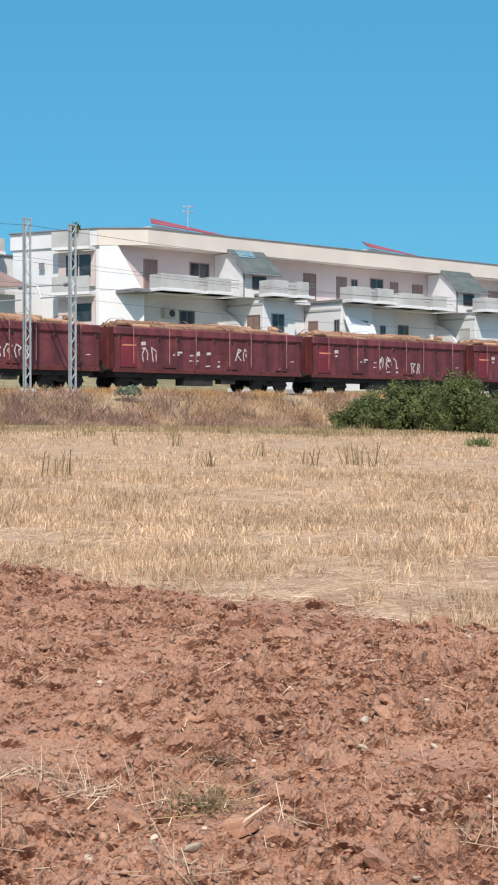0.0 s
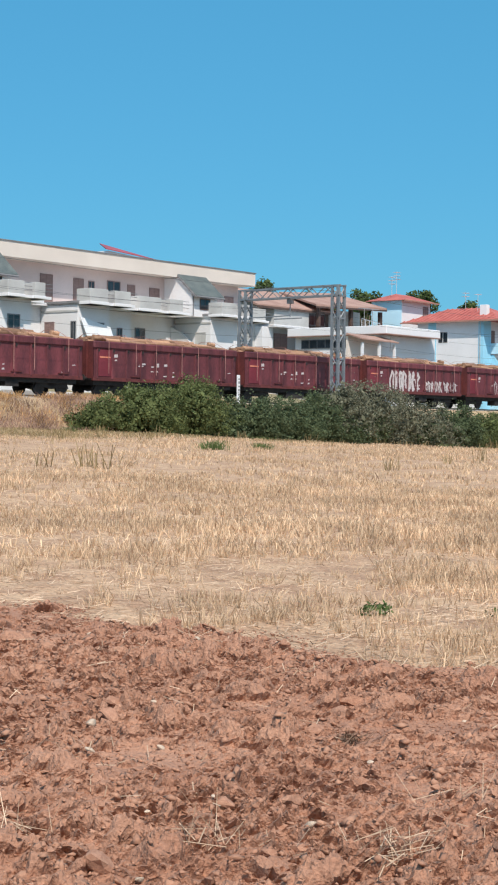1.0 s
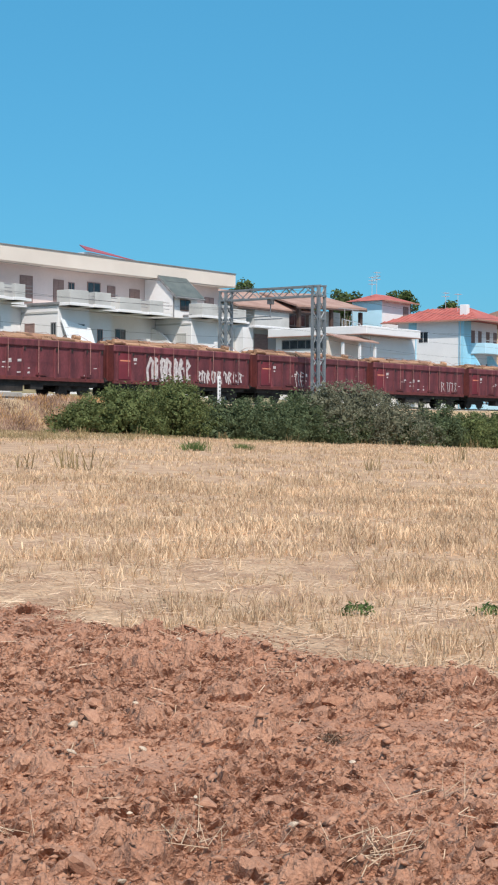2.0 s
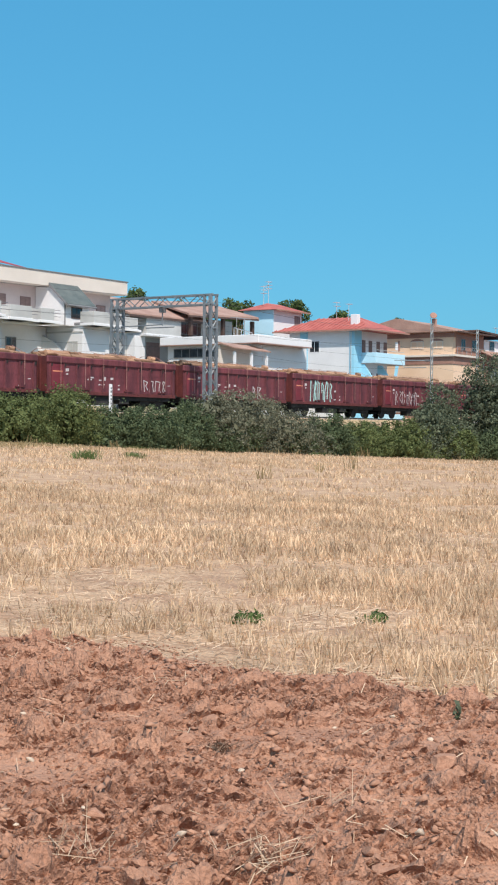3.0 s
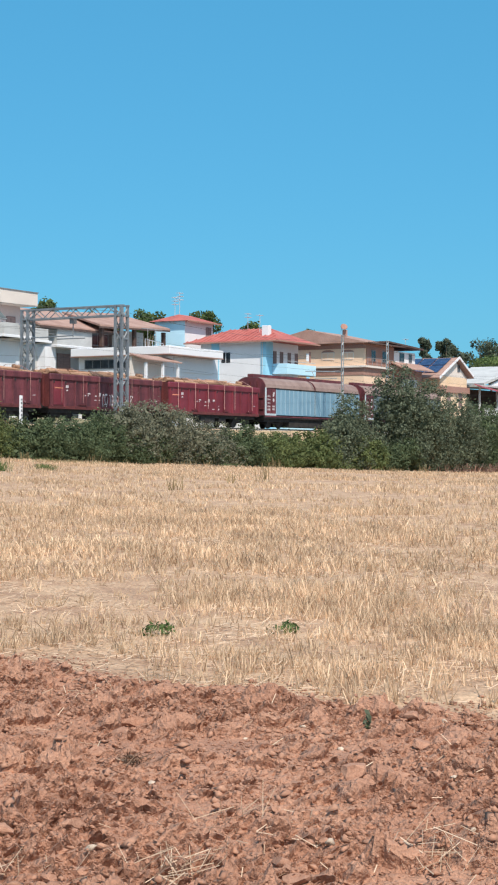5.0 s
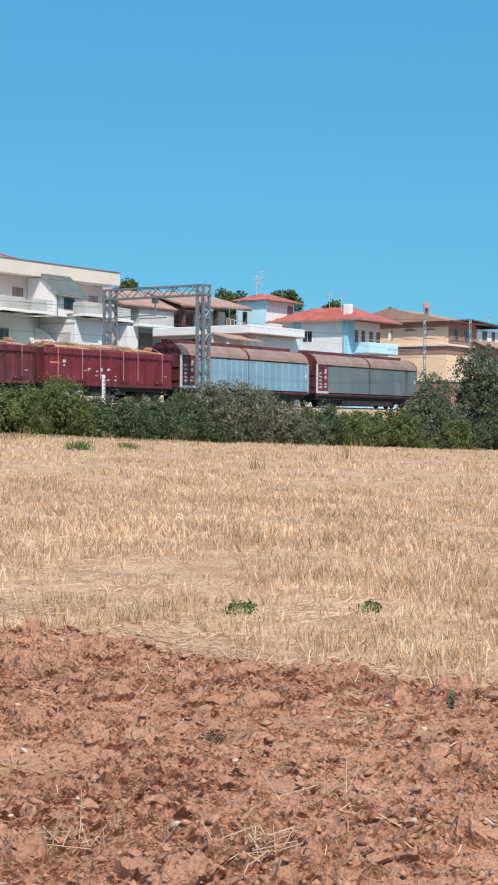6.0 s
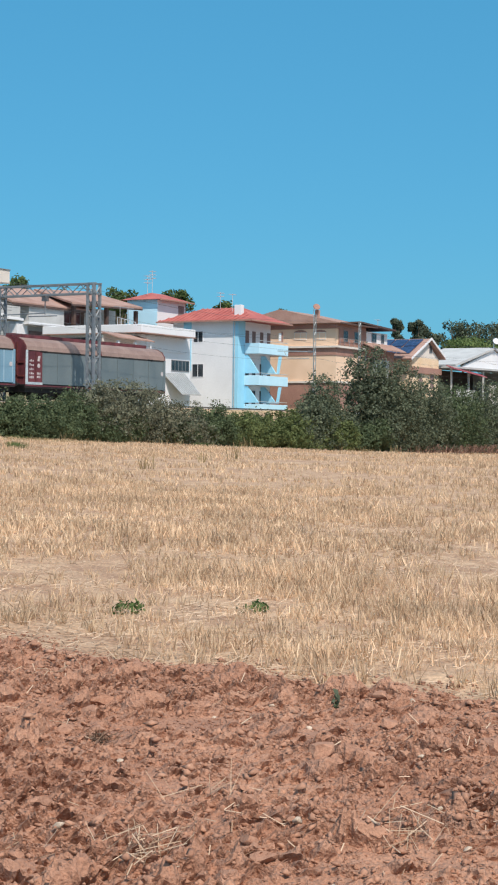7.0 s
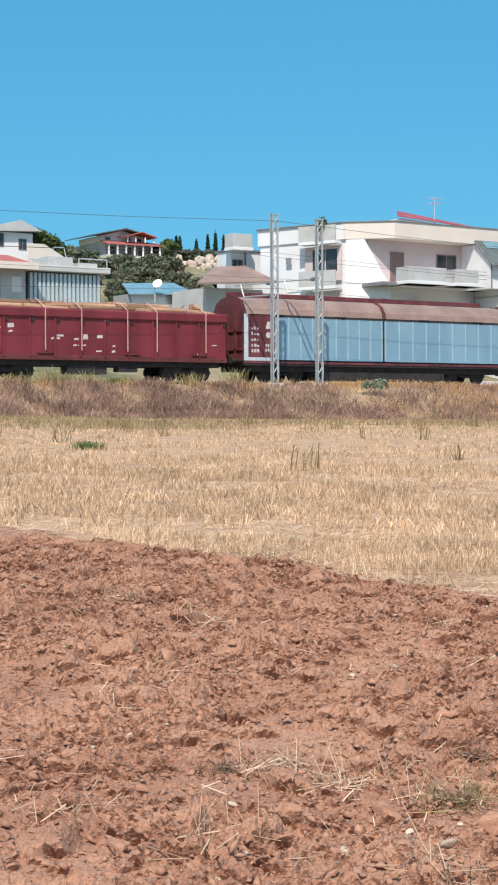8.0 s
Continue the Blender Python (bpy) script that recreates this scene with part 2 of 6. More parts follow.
FABRIC = material("white_awning_cloth", (0.72, 0.75, 0.78), (0.80, 0.82, 0.84), 1, 30, 0.8, 0.05)
ROCK = material("quarry_rock", (0.40, 0.31, 0.25), (0.56, 0.46, 0.38), 0.5, 3, 0.9, 0.6)


# ---- mesh helpers ----
def mesh_of(name, verts, faces):
    """A mesh from numpy arrays: verts (n, 3), faces (m, 3 or 4)."""
    me = bpy.data.meshes.new(name)
    k = faces.shape[1]
    me.vertices.add(len(verts)), me.loops.add(faces.size), me.polygons.add(len(faces))
    me.vertices.foreach_set("co", np.ascontiguousarray(verts, dtype=np.float32).ravel())
    me.loops.foreach_set("vertex_index", np.ascontiguousarray(faces, dtype=np.int32).ravel())
    me.polygons.foreach_set("loop_start", np.arange(0, faces.size, k, dtype=np.int32))
    me.polygons.foreach_set("loop_total", np.full(len(faces), k, dtype=np.int32))
    me.update(calc_edges=True)
    return me


def quads(name, p):
    """A mesh of loose quads p (n, 4, 3)."""
    return mesh_of(name, p.reshape(-1, 3), np.arange(len(p) * 4).reshape(-1, 4))


def tris(name, p):
    return mesh_of(name, p.reshape(-1, 3), np.arange(len(p) * 3).reshape(-1, 3))


SHIFT = {}


def thing(name, at, label, category, group="", kind=""):
    """An Empty at its base that carries the parts of a thing."""
    ob = new(name)
    ob.matrix_basis = Matrix.Translation(at)
    ob.empty_display_size = 0.2
    SHIFT[ob] = Vector(at)
    return tagged(ob, label, category, group, kind)


def part(name, shape, mat, parent=None, label="", smooth=False):
    """Links a bmesh or mesh, given in world places, as one mesh object under a thing or part."""
    off = SHIFT.get(parent, Vector((0, 0, 0)))
    if isinstance(shape, bmesh.types.BMesh):
        bmesh.ops.translate(shape, verts=shape.verts, vec=-off)
        bmesh.ops.recalc_face_normals(shape, faces=shape.faces)
        me = bpy.data.meshes.new(name)
        shape.to_mesh(me)
        shape.free()
    else:
        me = shape
        if off.length:
            me.transform(Matrix.Translation(-off))
    if mat:
        me.materials.append(mat)
    if smooth:
        me.polygons.foreach_set("use_smooth", [True] * len(me.polygons))
    ob = new(name, me)
    if parent:
        ob.parent = parent
        SHIFT[ob] = off
    return tagged(ob, label)


def cuboid(bm, x0, x1, y0, y1, z0, z1, bevel=0.0):
    m = Matrix.Translation(((x0 + x1) / 2, (y0 + y1) / 2, (z0 + z1) / 2)) @ Matrix.Diagonal((abs(x1 - x0), abs(y1 - y0), abs(z1 - z0), 1))
    r = bmesh.ops.create_cube(bm, size=1, matrix=m)
    if bevel:
        bmesh.ops.bevel(bm, geom=list({e for v in r["verts"] for e in v.link_edges}), offset=bevel, segments=1, affect="EDGES")
    return bm


def blk(*a, bevel=0.0):
    return cuboid(bmesh.new(), *a, bevel=bevel)


def prism(bm, pts, vec):
    """A solid: the planar outline pts (3D points) swept along vec."""
    vec = Vector(vec)
    a = [bm.verts.new(p) for p in pts]
    b = [bm.verts.new(Vector(p) + vec) for p in pts]
    bm.faces.new(a[::-1]), bm.faces.new(b)
    for i in range(len(a)):
        j = (i + 1) % len(a)
        bm.faces.new((a[i], a[j], b[j], b[i]))
    return bm


def rod(bm, p, q, r, n=6, r2=None):
    p, q = Vector(p), Vector(q)
    m = Matrix.Translation((p + q) / 2) @ (q - p).to_track_quat("Z", "Y").to_matrix().to_4x4()
    bmesh.ops.create_cone(bm, cap_ends=True, segments=n, radius1=r, radius2=r if r2 is None else r2, depth=(q - p).length, matrix=m)
    return bm


def rods(pairs, r, n=6):
    bm = bmesh.new()
    for p, q in pairs:
        rod(bm, p, q, r, n)
    return bm


# ---- the ground: one sheet ----
RNG = np.random.default_rng(7)
FAR_X = [-400, 20, 28, 41, 56, 66, 77, 97, 127, 200, 1500]
FAR_Z = [2.0, 1.70, 1.62, 1.49, 1.30, 0.90, 0.56, 0.12, -0.45, -0.75, -0.75]


def lattice(nx, ny, seed):
    return np.random.default_rng(seed).random((nx, ny))


def value_noise(x, y, size, seed):
    """Smooth random height, -1 to 1, with features of that size."""
    g = lattice(257, 257, seed)
    u, v = x / size, y / size
    i, j = np.floor(u).astype(int), np.floor(v).astype(int)
    a, b = u - i, v - j
    a, b = a * a * (3 - 2 * a), b * b * (3 - 2 * b)
    i0, j0, i1, j1 = i % 257, j % 257, (i + 1) % 257, (j + 1) % 257
    return ((g[i0, j0] * (1 - a) + g[i1, j0] * a) * (1 - b) + (g[i0, j1] * (1 - a) + g[i1, j1] * a) * b) * 2 - 1


def step(a, b, x):
    t = np.clip((x - a) / (b - a), 0, 1)
    return t * t * (3 - 2 * t)


def land(x, y):
    """Height of the land without clods: field, railway bank, yards and the hill."""
    x, y = np.asarray(x, float), np.asarray(y, float)
    field = np.interp(x, FAR_X, FAR_Z) * np.clip(y, 0, 57) / 56
    z = field + (3.1 - field) * step(56.6, 60.2, y)
    z = z - 0.2 * step(69.5, 72, y)
    z = z + np.clip(y - 76, 0, 86) * 0.205 * (1 - step(98, 145, x))
    return z + 0.04 * value_noise(x, y, 5.0, 3) + 0.25 * value_noise(x, y, 9.0, 4) * step(72, 90, y)


def plough_edge(y):
    return 8.42 - 0.006 * y * y


def soil_mask(x, y):
    wob = 0.36 * value_noise(x, y, 0.6, 11) + 0.12 * value_noise(x, y, 0.17, 12) + 0.15 * value_noise(x, y, 2.1, 14)
    return plough_edge(np.clip(y, -20, 30)) + wob - x


def grid_steps(lo, d0, d1, hi, fine, grow):
    """Even fine steps from d0 to d1, growing steps outward to lo and hi."""
    mid = np.arange(d0, d1, fine)
    up, s, v = [], fine, mid[-1]
    while v < hi:
        s = min(s * grow, max(0.6, (v - d1) * 0.08))
        v += s
        up.append(v)
    dn, s, v = [], fine, d0
    while v > lo:
        s *= 1.25
        v -= s
        dn.append(v)
    return np.array(dn[::-1] + list(mid) + up)


def broken(x, y, size, seed):
    """Angular blocks of that size, each with its own height and tilt, parted by cracks; heights in metres."""
    g = [lattice(257, 257, seed + k) for k in range(5)]
    u = x / size + 0.42 * value_noise(x, y, size * 0.7, seed + 7)
    v = y / size + 0.42 * value_noise(x, y, size * 0.7, seed + 8)
    i, j = np.floor(u).astype(int), np.floor(v).astype(int)
    f1, f2 = np.full(u.shape, 9.0), np.full(u.shape, 9.0)
    h = np.zeros(u.shape)
    for di in (-1, 0, 1):
        for dj in (-1, 0, 1):
            a, b = (i + di) % 257, (j + dj) % 257
            du, dv = u - (i + di + g[0][a, b]), v - (j + dj + g[1][a, b])
            d = np.hypot(du, dv)
            hc = 0.75 * g[2][a, b] ** 1.7 + (g[3][a, b] - 0.5) * du + (g[4][a, b] - 0.5) * dv
            first = d < f1
            f2 = np.where(first, f1, np.minimum(f2, d))
            h = np.where(first, hc, h)
            f1 = np.where(first, d, f1)
    return size * h * np.clip((f2 - f1) / 0.16, 0, 1) ** 0.6


gx = grid_steps(-900, 1.9, 9.4, 2400, 0.0150, 1.13)
gy = grid_steps(-900, 1.6, 13.8, 2400, 0.0150, 1.13)
GX, GY = np.meshgrid(gx, gy, indexing="ij")
GZ = land(GX, GY)
mask = soil_mask(GX, GY)
tilled = np.clip(mask / 0.25, 0, 1)
rough_z = np.zeros_like(GZ)
near = (GX > 1.9) & (GX < 9.6) & (GY > 1.6) & (GY < 14.2)
px, py = GX[near], GY[near]
coarse = np.clip(0.62 + 0.55 * value_noise(px, py, 0.6, 21) + 0.25 * value_noise(px, py, 0.23, 22), 0.12, 1.3)
rough_z[near] = 0.014 * value_noise(px, py, 0.9, 23) + coarse * (0.34 * broken(px, py, 0.13, 61) + 0.66 * broken(px, py, 0.066, 71) + 1.05 * broken(px, py, 0.042, 81))
lump = np.zeros_like(GZ)
for k in range(3800):
    cx, cy = RNG.uniform(2.0, 9.3), RNG.uniform(1.7, 13.7)
    r = min(0.022 * RNG.pareto(2.2) + 0.032, 0.11)
    a0, a1 = np.searchsorted(gx, (cx - 1.4 * r, cx + 1.4 * r))
    b0, b1 = np.searchsorted(gy, (cy - 1.4 * r, cy + 1.4 * r))
    dx, dy = GX[a0:a1, b0:b1] - cx, GY[a0:a1, b0:b1] - cy
    ang = np.arctan2(dy, dx)
    ph = RNG.uniform(0, 6.28, 3)
    rr = r * (1 + 0.28 * np.cos(2 * ang + ph[0]) + 0.16 * np.cos(3 * ang + ph[1]) + 0.1 * np.cos(5 * ang + ph[2]))
    d = np.hypot(dx, dy) / rr
    tilt = (np.cos(ph[0]) * dx + np.sin(ph[0]) * dy) * 0.5
    h = np.where(d < 1, r * 0.68 * np.clip(1 - d ** 4, 0, 1) + tilt * (1 - d), 0)
    if k % 5 == 0:
        lump[a0:a1, b0:b1] -= np.clip(h, 0, 1) * 0.8
    else:
        lump[a0:a1, b0:b1] = np.maximum(lump[a0:a1, b0:b1], h)
relief = tilled * (rough_z + lump) * step(1.9, 2.25, GX) * step(1.6, 1.95, GY)
GZ = GZ + relief + (1 - tilled) * 0.012 * value_noise(GX, GY, 0.25, 31)
# the plough has tipped the clods over: high parts lean out over what lies before them
lean_x, lean_y = np.zeros_like(GZ), np.zeros_like(GZ)
lean_x[near] = (-0.62 + 0.5 * value_noise(px, py, 0.12, 33)) * np.clip(relief[near], -0.03, 0.06)
lean_y[near] = (-0.82 + 0.5 * value_noise(px, py, 0.12, 34)) * np.clip(relief[near], -0.03, 0.06)
nx, ny = len(gx), len(gy)
ids = np.arange(nx * ny).reshape(nx, ny)
gf = np.stack([ids[:-1, :-1], ids[1:, :-1], ids[1:, 1:], ids[:-1, 1:]], -1).reshape(-1, 4)
me = mesh_of("ground", np.stack([GX + lean_x, GY + lean_y, GZ], -1).reshape(-1, 3), gf)
for m in (SOIL, STUB_SOIL, VERGE, LAND, BALLAST):
    me.materials.append(m)
fx, fy, fm = GX[:-1, :-1].ravel(), GY[:-1, :-1].ravel(), mask[:-1, :-1].ravel()
kind = np.where(fm > 0, 0, 1)
kind = np.where((fy > 56.2) | (fx < -60), 2, kind)
kind = np.where((fy > 60.0) & (fx > -60), 4, kind)
kind = np.where(fy > 69.5, 3, kind)
me.polygons.foreach_set("material_index", kind.astype(np.int32))
me.polygons.foreach_set("use_smooth", kind != 0)
ground = tagged(new("ground", me), "dry farmland, ploughed brown soil beside golden stubble, rising to a railway bank", "ground", kind="structure")


def soil_z(x, y):
    """Height of the finished ground sheet at single places."""
    i = np.clip(np.searchsorted(gx, x) - 1, 0, nx - 2)
    j = np.clip(np.searchsorted(gy, y) - 1, 0, ny - 2)
    return GZ[i, j]


# ---- railway ----
RAIL, FACE = 3.35, 64.0
bm = bmesh.new()
prism(bm, [(-150, 62.2, 3.0), (-150, 63.3, 3.2), (-150, 67.5, 3.2), (-150, 68.6, 3.0)], (620, 0, 0))
tagged(part("ballast_bed", bm, BALLAST), "grey crushed-stone ballast bed under the rails", "ballast", kind="structure")
for y in (64.68, 66.12):
    bm = bmesh.new()
    prism(bm, [(-150, y - 0.07, 3.2), (-150, y - 0.07, 3.23), (-150, y - 0.02, 3.25), (-150, y - 0.036, 3.34), (-150, y + 0.036, 3.34), (-150, y + 0.02, 3.25), (-150, y + 0.07, 3.23), (-150, y + 0.07, 3.2)], (620, 0, 0))
    tagged(part("rail", bm, STEEL), "worn steel running rail on the ballast", "rail", "rails of the track")
wall = thing("low_wall", (60, 69.2, 3.0), "low white concrete wall beyond the railway track", "wall", kind="structure")
for k, (a, b) in enumerate(((60.7, 63.2), (63.8, 66.9), (67.1, 69.9))):
    part("wall_panel", blk(a, b, 69.1, 69.3, 2.85, 3.68 + 0.04 * (k % 2), bevel=0.02), WHITE if k != 1 else PARAPET, wall)


def wheelset(bm, x):
    for y in (0.62, 2.14):
        rod(bm, (x, y, 0.46), (x, y + 0.13, 0.46), 0.46, 20)
    rod(bm, (x, 0.6, 0.46), (x, 2.3, 0.46), 0.08, 8)
    return bm


def running_gear(w, length, at):
    """Two bogies with wheels, buffers and couplings under a wagon that stands at its root's origin."""
    o = Vector(at)

    def loc(bm):
        bmesh.ops.translate(bm, verts=bm.verts, vec=o)
        return bm
    for cx in (length * 0.17, length * 0.83):
        bm = bmesh.new()
        for y in (0.5, 2.2):
            prism(bm, [(cx - 1.35, y, 0.38), (cx - 1.2, y, 0.68), (cx - 0.5, y, 0.74), (cx + 0.5, y, 0.74), (cx + 1.2, y, 0.68), (cx + 1.35, y, 0.38), (cx + 0.6, y, 0.46), (cx, y, 0.34), (cx - 0.6, y, 0.46)], (0, 0.12, 0))
        cuboid(bm, cx - 0.25, cx + 0.25, 0.5, 2.3, 0.5, 0.95)
        bogie = part("bogie", loc(bm), UNDER, w)
        for dx in (-0.9, 0.9):
            part("wheelset", loc(wheelset(bmesh.new(), cx + dx)), UNDER, bogie)
    for x, s in ((0.0, 1), (length, -1)):
        for y in (0.52, 2.28):
            bm = rod(bmesh.new(), (x + 0.05 * s, y, 1.06), (x + 0.62 * s, y, 1.06), 0.075, 10)
            rod(bm, (x + 0.04 * s, y, 1.06), (x + 0.09 * s, y, 1.06), 0.22, 14)
            part("buffer", loc(bm), UNDER, w)


def spray(parent, mat, rng, x0, x1, z0, z1, y, w=0.05):
    """Looping sprayed letters that nobody can read: bent bands side by side, each letter a part."""
    x = x0
    while x < x1 - 0.3:
        cw = rng.uniform(0.35, 0.6)
        pts = [(x + cw * rng.uniform(0, 0.5), z0), (x + cw * rng.uniform(0, 0.3), z0 + (z1 - z0) * 0.5), (x + cw * rng.uniform(0.1, 0.6), z1)]
        pts += [(x + cw * rng.uniform(0.7, 1), z0 + (z1 - z0) * rng.uniform(0.7, 0.95)), (x + cw * rng.uniform(0.3, 0.9), z0 + (z1 - z0) * 0.5), (x + cw * rng.uniform(0.7, 1), z0 + (z1 - z0) * rng.uniform(0, 0.2))]
        bm = bmesh.new()
        for k, ((a, b), (c, d)) in enumerate(zip(pts, pts[1:])):
            v = Vector((c - a, d - b))
            nrm = Vector((-v.y, v.x)).normalized() * w / 2
            e = v.normalized() * w / 2
            prism(bm, [(a - nrm.x - e.x, y, b - nrm.y - e.y), (c - nrm.x + e.x, y, d - nrm.y + e.y), (c + nrm.x + e.x, y, d + nrm.y + e.y), (a + nrm.x - e.x, y, b + nrm.y - e.y)], (0, -0.005 - 0.001 * k, 0))
        part("sprayed_letter", bm, mat, parent)
        x += cw + 0.08


def open_wagon():
    w = thing("open_wagon", (0, 0, 0), "dark red high-sided open goods wagon, sides streaked and marked", "railway wagon", "open wagons of the goods train")
    z0, z1, L = 1.05, 3.22, 14.0
    part("floor", blk(0.45, 13.55, 0.06, 2.74, 0.98, 1.2), UNDER, w)
    for y, s in ((0.0, 1), (2.8, -1)):
        side = part("side_wall", blk(0.45, 13.55, y, y + 0.05 * s, z0, z1 - 0.16), WAGON_RED, w)
        part("top_rail", blk(0.42, 13.58, y - 0.11 * s, y + 0.10 * s, z1 - 0.44, z1, bevel=0.07), WAGON_RED, w)
        part("sole_bar", blk(0.43, 13.57, y - 0.03 * s, y + 0.12 * s, z0 - 0.14, z0 + 0.08, bevel=0.01), WAGON_DARK, w)
        for i in range(11):
            x = 0.75 + i * 1.25
            bm = bmesh.new()
            prism(bm, [(x - 0.07, y, z0), (x + 0.07, y, z0), (x + 0.04, y - 0.07 * s, z0), (x - 0.04, y - 0.07 * s, z0)], (0, 0, z1 - z0 - 0.45))
            part("rib", bm, WAGON_RED, side)
            if s == 1:
                part("rim_notch", blk(x + 0.08, x + 0.2, y - 0.06, y - 0.01, z1 - 0.62, z1 - 0.445), UNDER, side)
        if s == 1:
            part("door_panel", blk(0.86, 1.92, -0.05, 0.0, z0 + 0.12, z1 - 0.5, bevel=0.015), WAGON_RED_B, side, "brighter red repainted panel")
            part("orange_bar", blk(0.95, 1.85, -0.056, -0.05, 2.25, 2.33), MARK_ORANGE, side)
            rg = random.Random(3)
            plates = [(2.2, 2.5, 2.3, 2.5), (2.25, 2.45, 2.1, 2.2)]
            plates += [(4.3, 4.75, 1.83, 1.93), (4.42, 4.95, 1.95, 2.06), (5.9, 6.15, 1.85, 2.1), (6.6, 6.9, 1.92, 2.08), (5.45, 5.75, 1.82, 1.92), (5.4, 5.6, 1.55, 1.63), (5.65, 6.05, 1.55, 1.63)]
            plates += [(6.55, 6.85, 1.3, 1.38), (7.35, 7.55, 1.28, 1.4), (7.4, 7.55, 1.55, 1.63), (12.7, 13.0, 1.7, 1.76), (11.9, 12.1, 1.2, 1.36)]
            for a, b, lo, hi in plates:
                c = (b - a) * rg.uniform(0.0, 0.15)
                part("stencilled_plate", prism(bmesh.new(), [(a, -0.002, lo), (b, -0.002, lo + 0.02), (b - c, -0.002, hi), (a + c * 0.5, -0.002, hi - 0.02)], (0, -0.005, 0)), MARK, side)
            for x in (3.6, 8.0, 11.6):
                part("step_bar", blk(x, x + 0.8, -0.09, -0.02, 1.2, 1.25), WAGON_DARK, side)
    for x in (0.43, 13.51):
        bm = blk(x, x + 0.06, 0, 2.8, z0, z1 - 0.02)
        for y in (0.5, 1.4, 2.3):
            cuboid(bm, x - 0.08, x + 0.14, y - 0.05, y + 0.05, z0, z1 - 0.1)
        part("end_wall", bm, WAGON_DARK, w)
    part("brake_gear", cuboid(cuboid(blk(0.7, 13.3, 0.25, 2.5, 0.68, 0.98), 5.2, 7.2, 0.2, 0.9, 0.3, 0.7), 7.8, 8.8, 0.2, 0.7, 0.42, 0.7), UNDER, w)
    running_gear(w, L, (0, 0, 0))
    return w


def log_load():
    """Timber stacked lengthwise over the rim, tied down with straps."""
    rg = random.Random(11)
    w = thing("log_load", (0, 0, 0), "stack of bark-covered timber logs tied down in an open wagon", "timber", "timber loads of the goods train")
    part("hidden_stack", blk(0.75, 13.25, 0.15, 2.65, 1.2, 3.02), LOG, w)
    for row, (n, z) in enumerate(((9, 3.1), (7, 3.33), (4, 3.54))):
        for i in range(n):
            y = 1.4 + (i - (n - 1) / 2) * 0.29
            x = 0.75 + rg.uniform(0, 0.35) + row * 0.15
            while x < 12.6:
                ln = min(rg.choice([1.0, 1.7, 2.3, 3.2]), 13.1 - row * 0.15 - x)
                if ln > 0.5 and rg.random() < (1.0, 0.93, 0.7)[row]:
                    r = rg.uniform(0.10, 0.175)
                    dz, dy = rg.uniform(-0.09, 0.08), rg.uniform(-0.12, 0.12)
                    part("log", rod(bmesh.new(), (x, y + dy, z + dz), (x + ln, y - dy, z + dz + rg.uniform(-0.06, 0.06)), r, 9, r * rg.uniform(0.8, 1)), LOG, w)
                x += ln + rg.uniform(0.02, 0.15)
    for x in (1.6, 3.95, 5.75, 8.1, 9.65, 12.3):
        bm = bmesh.new()
        pts = [(-0.125, 1.35), (-0.125, 3.2), (0.25, 3.42), (0.9, 3.72), (1.9, 3.72), (2.55, 3.42), (2.925, 3.2), (2.925, 1.35)]
        for a, b in zip(pts, pts[1:]):
            prism(bm, [(x, a[0], a[1]), (x + 0.055, a[0], a[1]), (x + 0.055, b[0], b[1]), (x, b[0], b[1])], (0, 0.004, 0.012))
        part("strap", bm, STRAP, w)
    return w


